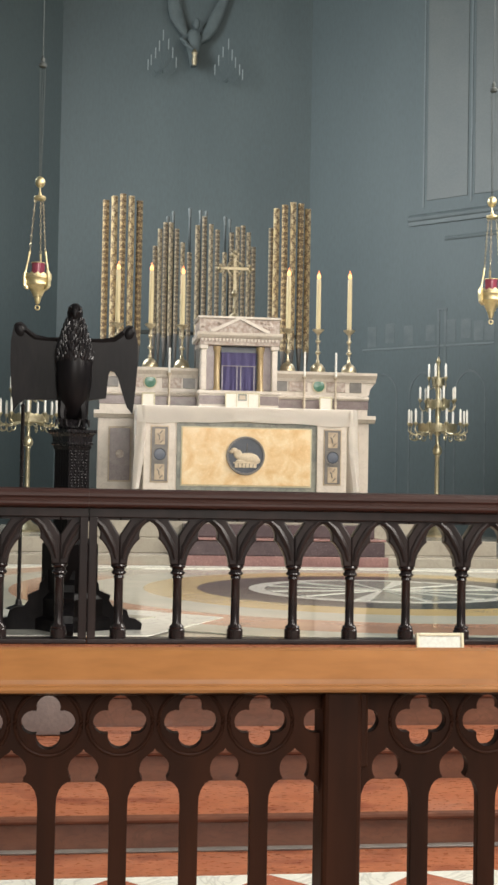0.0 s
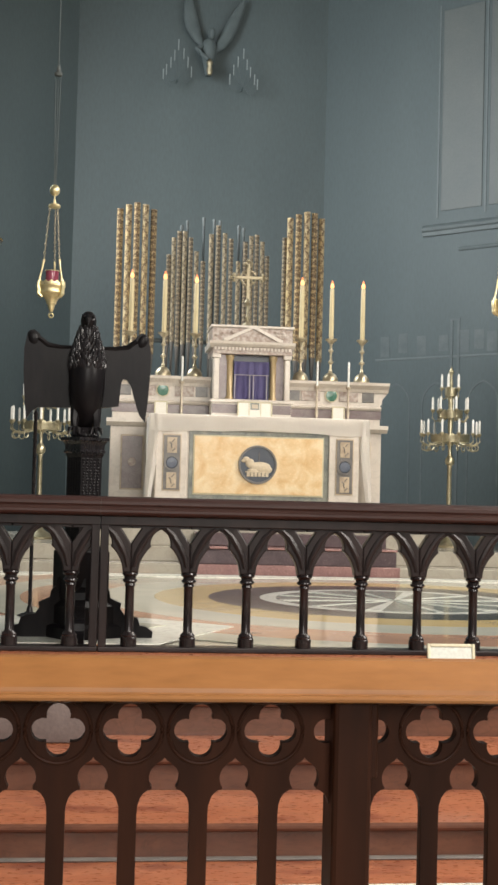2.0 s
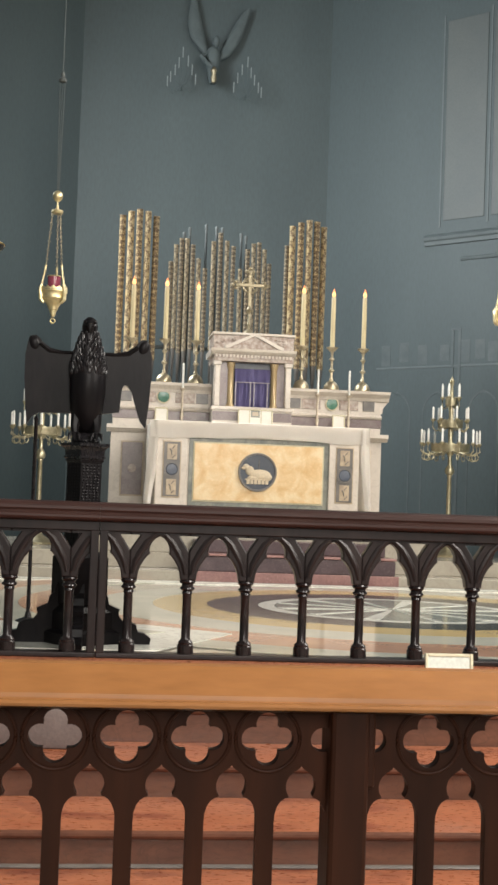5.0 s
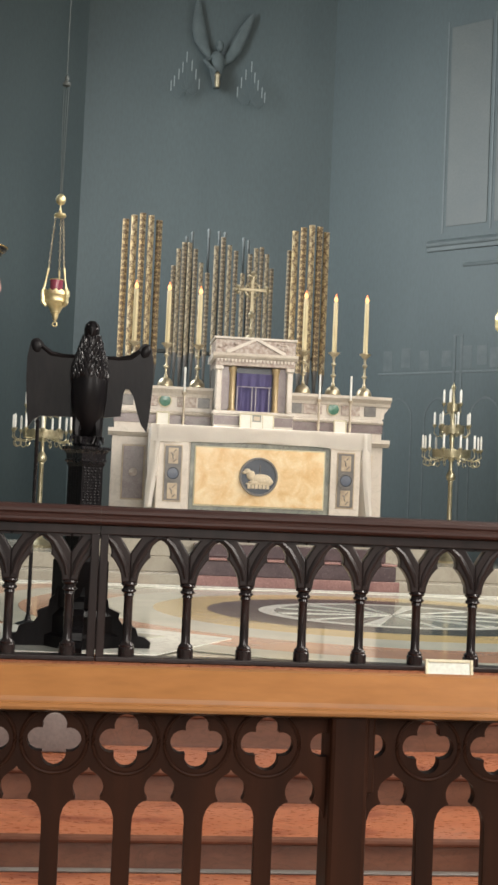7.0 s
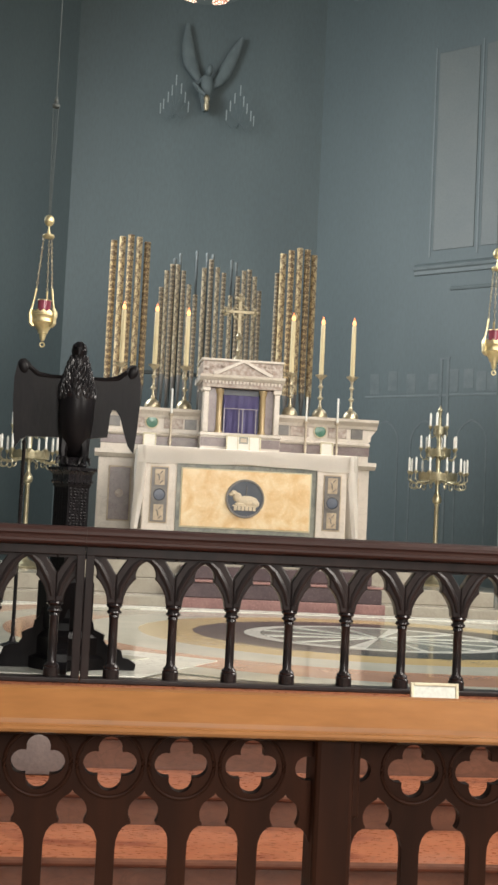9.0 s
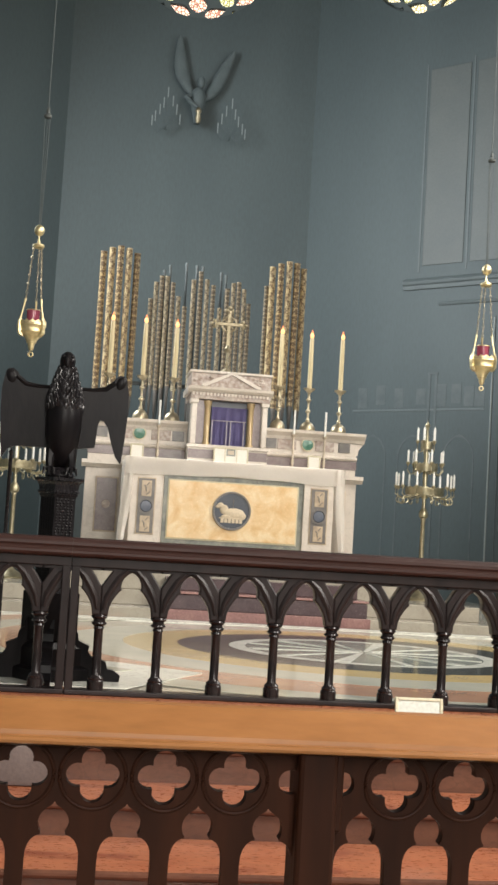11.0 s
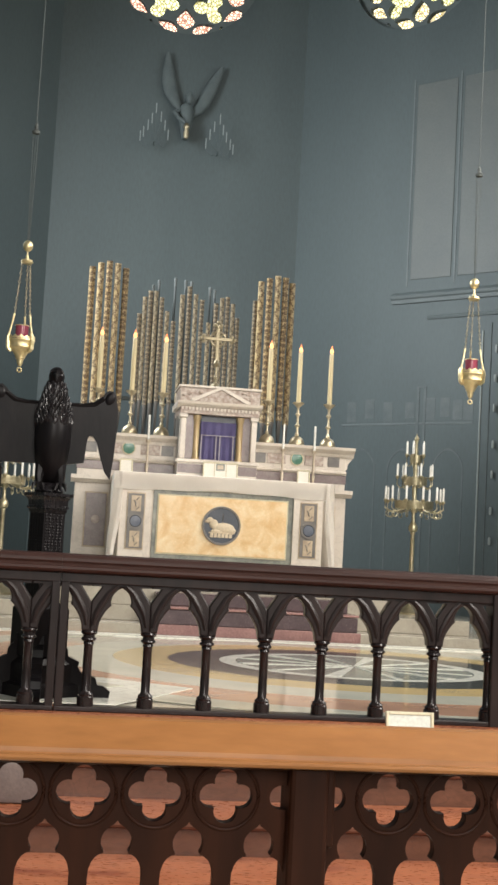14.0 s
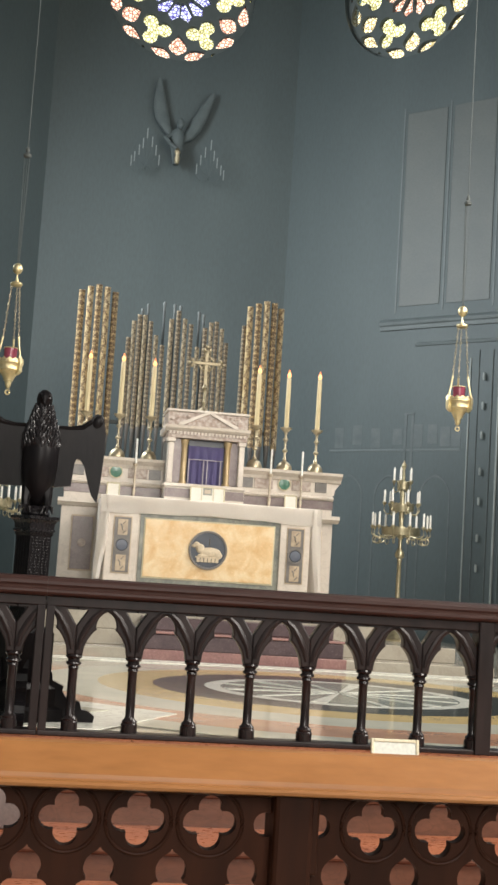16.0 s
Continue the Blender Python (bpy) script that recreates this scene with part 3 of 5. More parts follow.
part("base_step", boxm(-1.35, 4.1, 11.32, 17.9, -0.02, 0.085, bevel=0.008), BUFF, plat, "buff marble lower step")
part("upper_step", boxm(-1.1, 3.85, 11.72, 14.6, 0.085, 0.225, bevel=0.008), BUFF, plat, "buff marble upper step")
part("top_step", boxm(-0.25, 3.15, 11.8, 14.4, 0.225, 0.385, bevel=0.008), BUFF, plat, "buff marble top step")
part("rose_plinth", boxm(0.78, 2.69, 11.27, 11.318, -0.005, 0.09, bevel=0.006), ROSE_MARBLE, plat, "rose marble plinth")
part("plum_riser", boxm(0.80, 2.67, 11.33, 11.70, 0.087, 0.222, bevel=0.01), PLUM_MARBLE, plat, "plum marble riser")
part("rose_tread", boxm(0.79, 2.68, 11.315, 11.73, 0.226, 0.246, bevel=0.006), ROSE_MARBLE, plat, "rose marble tread")
part("plum_upper", boxm(0.84, 2.62, 11.55, 11.795, 0.247, 0.365, bevel=0.01), PLUM_MARBLE, plat, "plum marble riser")


# ---- sanctuary floor inlay ----
def disc(r0, r1, z, n=72, a0=0.0, a1=360.0):
    bm = bmesh.new()
    k = n
    rows = []
    for r in (r0, r1):
        rows.append([bm.verts.new((r * math.cos(radians(a0 + (a1 - a0) * i / k)), r * math.sin(radians(a0 + (a1 - a0) * i / k)), z)) for i in range(k + 1)])
    for i in range(k):
        bm.faces.new((rows[0][i], rows[0][i + 1], rows[1][i + 1], rows[1][i]))
    bmesh.ops.remove_doubles(bm, verts=bm.verts, dist=1e-5)
    g = bmesh.ops.extrude_face_region(bm, geom=bm.faces[:])
    bmesh.ops.translate(bm, vec=(0, 0, -0.004), verts=[v for v in g["geom"] if isinstance(v, bmesh.types.BMVert)])
    return bm


CX, CY = 2.07, 8.85
for r0, r1, m, lab, n in ((0.02, 0.84, FLOOR_WHEEL, "grey-green marble disc", 72), (0.842, 0.955, FLOOR_WHITE, "white marble ring", 72), (0.957, 1.32, FLOOR_DARK, "dark marble ring", 72),
                          (1.322, 1.70, FLOOR_YELLOW, "yellow marble ring", 72), (1.702, 2.12, FLOOR_BLUE, "blue-grey marble ring", 72)):
    part("inlay_ring", disc(r0, r1, 0, n), m, sanct, lab, at=(CX, CY, FLOOR_Z))
for r0, r1, m, lab, a0, a1 in ((2.122, 2.62, FLOOR_RED, "terracotta marble band", 150, 400), (2.622, 2.93, FLOOR_BLUE, "blue-grey marble band", 100, 300), (2.932, 3.25, FLOOR_RED, "terracotta marble band", 120, 215)):
    part("inlay_band", disc(r0, r1, 0, 72, a0, a1), m, sanct, lab, at=(CX, CY, FLOOR_Z))
for k in range(12):
    a = radians(30 * k + 8)
    bm = bmesh.new()
    w = 0.07 if k % 2 else 0.15
    vs = [bm.verts.new((x, y, z)) for z in (0.0, 0.004) for x, y in ((0.05, -0.008), (0.83, -w * 0.35), (0.83, w * 0.35), (0.05, 0.008))]
    for f in ((0, 1, 2, 3), (4, 5, 6, 7), (0, 1, 5, 4), (1, 2, 6, 5), (2, 3, 7, 6), (3, 0, 4, 7)):
        bm.faces.new([vs[i] for i in f])
    part("inlay_ray", bm, FLOOR_WHITE, sanct, at=pose(CX, CY, FLOOR_Z - 0.001, 0, 0, math.degrees(a)))

def slab(pts, z, t=0.006):
    bm = bmesh.new()
    a = [bm.verts.new((x, y, z)) for x, y in pts]
    b = [bm.verts.new((x, y, z - t)) for x, y in pts]
    bm.faces.new(a)
    bm.faces.new(b)
    for i in range(len(pts)):
        j = (i + 1) % len(pts)
        bm.faces.new((a[i], a[j], b[j], b[i]))
    return bm


part("inlay_star", slab([(0.735, 6.98), (0.25, 7.36), (-0.85, 7.42), (-0.95, 6.14), (0.28, 6.14)], FLOOR_Z + 0.005), FLOOR_WHITE, sanct, "white marble star point")
part("inlay_star_heart", slab([(0.36, 6.95), (0.12, 7.14), (-0.3, 7.1), (-0.3, 6.6), (0.10, 6.66)], FLOOR_Z + 0.009), FLOOR_BLUE, sanct, "blue-grey marble star heart")
for y0, y1, m in ((10.92, 11.02, FLOOR_WHITE), (11.08, 11.2, FLOOR_WHITE)):
    part("inlay_line", boxm(WX, EX, y0, y1, FLOOR_Z - 0.006, FLOOR_Z + 0.004), m, sanct, "white marble border line")
part("inlay_far", boxm(WX, EX, 11.2, 11.26, FLOOR_Z - 0.006, FLOOR_Z + 0.003), FLOOR_DARK, sanct, "dark marble border line")


# ---- altar ----
def altar():
    root = thing("altar", "white marble altar with yellow marble front and inlaid panels", "altar", (AXIS, 12.0, 0.95))
    X = lambda x: x - AXIS

    def b(name, m, x0, x1, y0, y1, z0, z1, bevel=0.004, label="", parent=None):
        return part(name, boxm(X(x0), X(x1), y0 - 12, y1 - 12, z0 - 0.95, z1 - 0.95, bevel=bevel), m, parent or root, label)

    rear = b("rear_body", WHITE_MARBLE, 0.045, 2.868, 13.0, 14.0, 0.95, 1.96)
    for s, nm in ((-1, "a"), (1, "b")):
        c = 1.4565 + s * 1.185
        b("side_panel_frame", CREAM_INLAY, c - 0.118, c + 0.118, 12.985, 13.003, 1.30, 1.865, 0.003)
        b("side_panel", PURPLE_MARBLE, c - 0.104, c + 0.104, 12.978, 13.002, 1.315, 1.85, 0.003, "purple marble panel")
        part("side_boss", lathe([(0.0, 0.0), (0.045, 0.0), (0.04, 0.006), (0.0, 0.009)], 20, m=Matrix.Translation((X(c), 12.98 - 12, 1.585 - 0.95)) @ Matrix.Rotation(radians(90), 4, "X")), CARVED, root)
    # mensa ledge
    z = -0.95
    part("mensa_ledge", profile_x([(1.06, 1.955 + z), (0.97, 1.955 + z), (0.94, 1.985 + z), (0.92, 1.99 + z), (0.92, 2.03 + z), (1.3, 2.03 + z)], X(0.0), X(2.925)), WHITE_MARBLE, root)
    # front block
    b("table_body", WHITE_MARBLE, 0.47, 2.43, 12.02, 13.0, 0.95, 1.97)
    b("green_border", GREEN_MARBLE, 0.79, 2.155, 12.008, 12.03, 1.20, 1.885, 0.003, "grey-green marble border")
    b("gilt_fillet", CARD_FRAME, 0.83, 2.09, 12.001, 12.02, 1.272, 1.842, 0.002, "thin gilt fillet")
    b("front_panel", YELLOW_MARBLE, 0.842, 2.078, 11.994, 12.02, 1.286, 1.83, 0.003, "yellow marble front panel")
    for c in (0.628, 2.292):
        b("pilaster", WHITE_MARBLE, c - 0.152, c + 0.14, 11.985, 12.03, 0.97, 1.9)
        b("pilaster_frame", CREAM_INLAY, c - 0.088, c + 0.086, 11.978, 11.99, 1.30, 1.84, 0.002)
        b("pilaster_inlay", GREY_INLAY, c - 0.078, c + 0.076, 11.973, 11.99, 1.312, 1.828, 0.002, "grey inlaid panel")
        for zz in (1.40, 1.735):
            b("inlay_motif", CREAM_INLAY, c - 0.048, c + 0.046, 11.969, 11.98, zz - 0.075, zz + 0.075, 0.002, "cream inlay")
            for k in range(4):
                part("inlay_sprig", tube([(X(c) + 0.03 * math.cos(k * 1.9) * t, 11.967 - 12, zz - 0.95 - 0.06 + 0.03 * k + 0.03 * t) for t in (0, 0.5, 1)], 0.005, 6), GREY_INLAY, root)
        rot = Matrix.Rotation(radians(90), 4, "X")
        part("roundel_rim", lathe([(0.058, 0), (0.075, 0), (0.075, 0.012), (0.058, 0.012)], 28, loop=True, m=Matrix.Translation((X(c), 11.973 - 12, 1.568 - 0.95)) @ rot), GREY_INLAY, root)
        part("roundel", lathe([(0.0, 0), (0.057, 0), (0.05, 0.008), (0.0, 0.010)], 28, m=Matrix.Translation((X(c), 11.972 - 12, 1.568 - 0.95)) @ rot), MUTED_BLUE, root, "blue-grey roundel")
    rot = Matrix.Rotation(radians(90), 4, "X")
    med = part("medallion", lathe([(0.0, 0), (0.176, 0), (0.176, 0.01), (0.0, 0.01)], 48, m=Matrix.Translation((0.0, -0.007, 1.57 - 0.95)) @ rot), SLATE_BLUE, root, "dark blue round medallion")
    part("medallion_rim", lathe([(0.165, 0), (0.186, 0), (0.183, 0.022), (0.168, 0.022)], 48, loop=True, m=Matrix.Translation((0.0, -0.008, 1.57 - 0.95)) @ rot), GREY_INLAY, med, "carved stone rim")
    # lamb lying on a book, carved in low relief as one plain shape
    bm = bmesh.new()
    for x, zz, sx, sz in ((0.02, 0.60, 0.105, 0.048), (-0.075, 0.632, 0.042, 0.045), (-0.112, 0.668, 0.034, 0.028), (-0.138, 0.655, 0.022, 0.016), (0.09, 0.575, 0.05, 0.038), (-0.04, 0.565, 0.06, 0.02)):
        bmesh.ops.create_uvsphere(bm, u_segments=16, v_segments=10, radius=1, matrix=Matrix.Translation((x, -0.018, zz)) @ Matrix.Diagonal((sx, 0.014, sz, 1)))
    part("lamb_relief", bm, RELIEF, med, "pale carved lamb", smooth=True)
    bm = bmesh.new()
    for k in range(6):
        box(bm, -0.105 + k * 0.036, -0.075 + k * 0.036, -0.026, -0.015, 0.505, 0.548, 0.003)
    box(bm, -0.12, 0.115, -0.03, -0.015, 0.545, 0.556, 0.002)
    part("seal_relief", bm, RELIEF, med, "pale carved book")
    part("banner_staff", tube([(0.01, -0.02, 0.63), (0.012, -0.02, 0.735)], 0.004, 6), GREY_INLAY, med)
    # gradine behind the table
    b("gradine", WHITE_MARBLE, 0.058, 2.856, 13.02, 13.6, 2.03, 2.40)
    b("gradine_band", PURPLE_MARBLE, 0.05, 2.862, 13.012, 13.03, 2.098, 2.188, 0.003, "purple marble band")
    part("gradine_moulding", profile_x([(1.03, 2.188 + z), (1.0, 2.192 + z), (0.985, 2.21 + z), (1.0, 2.232 + z), (1.03, 2.236 + z)], X(0.05), X(2.862)), WHITE_MARBLE, root)
    part("gradine_cornice", profile_x([(1.03, 2.375 + z), (1.0, 2.38 + z), (0.985, 2.41 + z), (0.93, 2.45 + z), (0.925, 2.478 + z), (1.6, 2.478 + z), (1.6, 2.375 + z)], X(-0.02), X(2.935)), WHITE_MARBLE, root)
    for s in (-1, 1):
        for kx, m, w, lab in ((0.483, GREY_INLAY, 0.062, "grey marble square"), (0.66, CARVED, 0.10, "carved marble panel"), (1.06, CARVED, 0.10, "carved marble panel"), (1.27, GREY_INLAY, 0.062, "grey marble square")):
            c = 1.4535 + s * kx
            b("gradine_square", m, c - w, c + w, 13.008, 13.03, 2.275, 2.385, 0.003, lab)
        part("green_roundel", lathe([(0.0, 0), (0.062, 0), (0.055, 0.012), (0.0, 0.016)], 28, m=Matrix.Translation((s * 0.8805, 1.012, 2.335 + z)) @ rot), EMERALD, root, "green malachite roundel")
        part("roundel_mount", lathe([(0.06, 0), (0.072, 0), (0.07, 0.016), (0.06, 0.016)], 28, loop=True, m=Matrix.Translation((s * 0.8805, 1.014, 2.335 + z)) @ rot), CARD_FRAME, root)
    # scrolled console ends of the gradine
    for s in (-1, 1):
        part("console", prism([(s * 1.40, 2.24 + z), (s * 1.425, 2.26 + z), (s * 1.43, 2.31 + z), (s * 1.47, 2.36 + z), (s * 1.50, 2.44 + z), (s * 1.40, 2.44 + z)], 1.03, 1.5), WHITE_MARBLE, root)
    return root


altar()


def tabernacle():
    root = thing("tabernacle", "marble temple-shaped tabernacle with violet silk veil", "tabernacle", (1.455, 12.7, 2.2))
    def b(name, m, x0, x1, y0, y1, z0, z1, bevel=0.003, label="", parent=None):
        return part(name, boxm(x0 - 1.455, x1 - 1.455, y0 - 12.7, y1 - 12.7, z0 - 2.2, z1 - 2.2, bevel=bevel), m, parent or root, label)
    b("base", WHITE_MARBLE, 1.05, 1.86, 12.68, 13.3, 2.031, 2.235)
    b("base_band", PURPLE_MARBLE, 1.052, 1.858, 12.675, 12.69, 2.098, 2.188, 0.002, "purple marble band")
    b("base_moulding", WHITE_MARBLE, 1.035, 1.875, 12.65, 13.3, 2.205, 2.24, 0.008)
    b("core", GREY_INLAY, 1.06, 1.85, 12.86, 13.3, 2.235, 2.72)
    b("door_recess", SLATE_BLUE, 1.275, 1.65, 12.80, 12.87, 2.24, 2.70, 0.003, "dark recess")
    for s in (-1, 1):
        b("outer_column", WHITE_MARBLE, 1.455 + s * 0.363 - 0.03, 1.455 + s * 0.363 + 0.03, 12.71, 12.87, 2.24, 2.66, 0.012, "cream marble pilaster")
        b("outer_capital", WHITE_MARBLE, 1.455 + s * 0.363 - 0.042, 1.455 + s * 0.363 + 0.042, 12.70, 12.87, 2.66, 2.71, 0.008)
        b("side_panel", PURPLE_MARBLE, 1.455 + s * 0.297 - 0.048, 1.455 + s * 0.297 + 0.048, 12.76, 12.87, 2.25, 2.70, 0.003, "purple marble panel")
        part("inner_column", lathe([(0.04, 2.24), (0.04, 2.262), (0.03, 2.275), (0.03, 2.63), (0.036, 2.645), (0.042, 2.67), (0.042, 2.695)], 16, m=Matrix.Translation((s * 0.222, 0.06, -2.2))), GILT_WOOD, root, "gilded marble colonnette", smooth=True)
    ent = b("entablature", CARVED, 1.05, 1.862, 12.69, 13.3, 2.702, 2.775, 0.004, "carved marble entablature")
    part("cornice", profile_x([(0.6, 0.565), (0.0, 0.565), (-0.03, 0.58), (-0.06, 0.6), (-0.065, 0.625), (0.6, 0.625)], -0.44, 0.43), WHITE_MARBLE, root)
    for k in range(22):
        b("dentil", WHITE_MARBLE, 1.065 + k * 0.036, 1.083 + k * 0.036, 12.668, 12.692, 2.74, 2.768, 0.0, "", ent)
    b("attic", CARVED, 1.045, 1.868, 12.74, 13.3, 2.825, 2.975, 0.004, "carved marble attic")
    b("attic_top", WHITE_MARBLE, 1.03, 1.88, 12.72, 13.3, 2.975, 3.0, 0.006)
    part("pediment", prism([(-0.29, 0.626), (0.28, 0.626), (0.0, 0.765)], -0.03, 0.05), CARVED, root, "carved triangular pediment")
    for s in (-1, 1):
        part("raking_cornice", prism([(s * 0.30, 0.627), (s * 0.30, 0.65), (0.0, 0.79), (0.0, 0.762), (s * 0.26, 0.63)], -0.05, 0.05), WHITE_MARBLE, root)
    bm = bmesh.new()
    for k in range(26):
        x = random.uniform(-0.38, 0.38)
        if abs(x) > 0.16:
            bmesh.ops.create_icosphere(bm, subdivisions=1, radius=random.uniform(0.012, 0.024), matrix=Matrix.Translation((x, 0.036, random.uniform(0.66, 0.75))) @ Matrix.Diagonal((1.4, 0.6, 1, 1)))
    part("attic_carving", bm, CARVED, root, "carved foliage", smooth=True)
    # veil: two curtains under a short pelmet
    def curtain(x0, x1, z0, z1, y, waves, amp):
        bm = bmesh.new()
        n = 28
        rows = []
        for j in range(7):
            t = j / 6
            rows.append([bm.verts.new((x0 + (x1 - x0) * i / n, y + amp * (0.4 + 0.6 * t) * math.sin(waves * 2 * math.pi * i / n + 0.5 * t), z1 + (z0 - z1) * t + 0.004 * math.sin(i * 1.3) * t)) for i in range(n + 1)])
        for r, q in zip(rows, rows[1:]):
            for i in range(n):
                bm.faces.new((r[i], r[i + 1], q[i + 1], q[i]))
        bmesh.ops.solidify(bm, geom=bm.faces[:], thickness=0.004)
        return bm
    veil = part("veil", curtain(-0.175, 0.18, 0.05, 0.43, 0.085, 5, 0.007), VIOLET, root, "violet silk veil", smooth=True)
    part("veil_pelmet", curtain(-0.178, 0.183, 0.30, 0.435, 0.07, 4, 0.006), VIOLET, root, "violet silk pelmet", smooth=True)
    part("braid", boxm(-0.175, 0.18, 0.056, 0.064, 0.293, 0.301), VIOLET_BAND, veil)
    for x in (-0.02, 0.018, -0.172, 0.155):
        part("braid", boxm(x, x + 0.011, 0.068, 0.075, 0.05, 0.30), VIOLET_BAND, veil)
    return root


tabernacle()


# ---- altar linen ----
def altar_cloth():
    root = thing("altar_cloth", "white linen altar cloth hanging over the front and ends", "altar cloth", (AXIS, 12.0, 2.0))
    part("top_cloth", boxm(-1.03, 1.07, -0.012, 0.93, -0.028, 0.034, bevel=0.006), LINEN, root)
    bm = bmesh.new()
    n = 90
    rows = []
    for j in range(8):
        t = j / 7
        row = []
        for i in range(n + 1):
            u = i / n
            x = -1.035 + 2.11 * u
            drop = 0.150 + 0.012 * math.sin(u * 7.5 + 0.8) + 0.004 * math.sin(u * 23)
            row.append(bm.verts.new((x, -0.018 - 0.012 * t * (1 + math.sin(u * 31) * 0.6) - 0.006 * math.sin(u * 11 + 2) * t, 0.03 - drop * t)))
        rows.append(row)
    for r, q in zip(rows, rows[1:]):
        for i in range(n):
            bm.faces.new((r[i], r[i + 1], q[i + 1], q[i]))
    bmesh.ops.solidify(bm, geom=bm.faces[:], thickness=0.005)
    part("front_fall", bm, LINEN, root, smooth=True)
    for s, x0 in ((-1, -1.03), (1, 1.068)):
        bm = bmesh.new()
        rows = []
        for j in range(12):
            t = j / 11
            row = []
            for i in range(25):
                u = i / 24
                fl = 0.045 * t * (1 - u) ** 2 + 0.014 * t * math.sin(u * 17 + 1) + 0.010 * math.sin(u * 9 + 5 * t)
                row.append(bm.verts.new((x0 + s * (0.004 + fl) - s * 0.055 * (1 - u) ** 6 * t * 1.0, -0.02 + 0.95 * u, 0.03 - 0.80 * t - 0.02 * math.sin(u * 6) * t)))
            rows.append(row)
        for r, q in zip(rows, rows[1:]):
            for i in range(24):
                bm.faces.new((r[i], r[i + 1], q[i + 1], q[i]))
        bmesh.ops.solidify(bm, geom=bm.faces[:], thickness=0.005)
        part("side_fall", bm, LINEN, root, smooth=True)
        bm = bmesh.new()
        rows = []
        for j in range(12):
            t = j / 11
            rows.append([bm.verts.new((x0 + s * (0.012 + 0.03 * t) - s * u * (0.075 + 0.02 * math.sin(4 * t)), -0.024 + 0.012 * math.sin(u * 5 + t * 3) - 0.02 * u * t, 0.03 - 0.79 * t)) for u in (0, 0.25, 0.5, 0.75, 1.0)])
        for r, q in zip(rows, rows[1:]):
            for i in range(4):
                bm.faces.new((r[i], r[i + 1], q[i + 1], q[i]))
        bmesh.ops.solidify(bm, geom=bm.faces[:], thickness=0.004)
        part("corner_fold", bm, LINEN, root, smooth=True)


altar_cloth()


# ---- altar furniture ----
def candlestick():
    root = thing("candlestick", "brass altar candlestick with a tall lit ivory candle", "candlestick", (0.57, 13.15, 2.48), "six altar candlesticks")
    part("foot", lathe([(0, 0), (0.09, 0), (0.092, 0.01), (0.084, 0.016), (0.083, 0.03), (0.077, 0.055), (0.062, 0.082), (0.042, 0.1), (0.024, 0.108), (0.018, 0.115)], 28), PALE_BRASS, root, smooth=True)
    part("stem", lathe([(0.017, 0.112), (0.022, 0.125), (0.016, 0.14), (0.012, 0.155), (0.013, 0.2), (0.02, 0.208), (0.03, 0.215), (0.03, 0.225), (0.018, 0.235), (0.0125, 0.25), (0.012, 0.31), (0.016, 0.325), (0.027, 0.335), (0.027, 0.347), (0.015, 0.358), (0.013, 0.39), (0.02, 0.425)], 20), PALE_BRASS, root, smooth=True)
    part("drip_pan", lathe([(0.018, 0.42), (0.034, 0.428), (0.04, 0.44), (0.06, 0.452), (0.064, 0.466), (0.056, 0.468), (0.02, 0.458)], 24), PALE_BRASS, root, smooth=True)
    part("candle", lathe([(0, 0.45), (0.0245, 0.452), (0.024, 0.8), (0.0225, 1.012), (0.018, 1.026), (0.008, 1.022), (0, 1.022)], 18), WAX, root, "ivory wax candle", smooth=True)
    flame = part("flame", lathe([(0, 1.022), (0.014, 1.03), (0.021, 1.046), (0.016, 1.068), (0.009, 1.08), (0, 1.082)], 12), FLAME, root, "small bright yellow flame", smooth=True)
    part("flame_tip", lathe([(0.010, 1.0765), (0.0095, 1.086), (0.005, 1.102), (0, 1.116)], 10), FLAME_TIP, flame, "orange flame tip", smooth=True)
    return root


cs = candlestick()
for x, dz in ((0.225, 0.0), (0.90, -0.022), (2.018, 0.0), (2.34, -0.02), (2.675, -0.01)):
    o = copy_thing(cs, pose(x, 13.15, 2.48, rz=x * 90))
    for c in o.children:
        if c.name.startswith(("candle", "flame")):
            c.location.z += dz


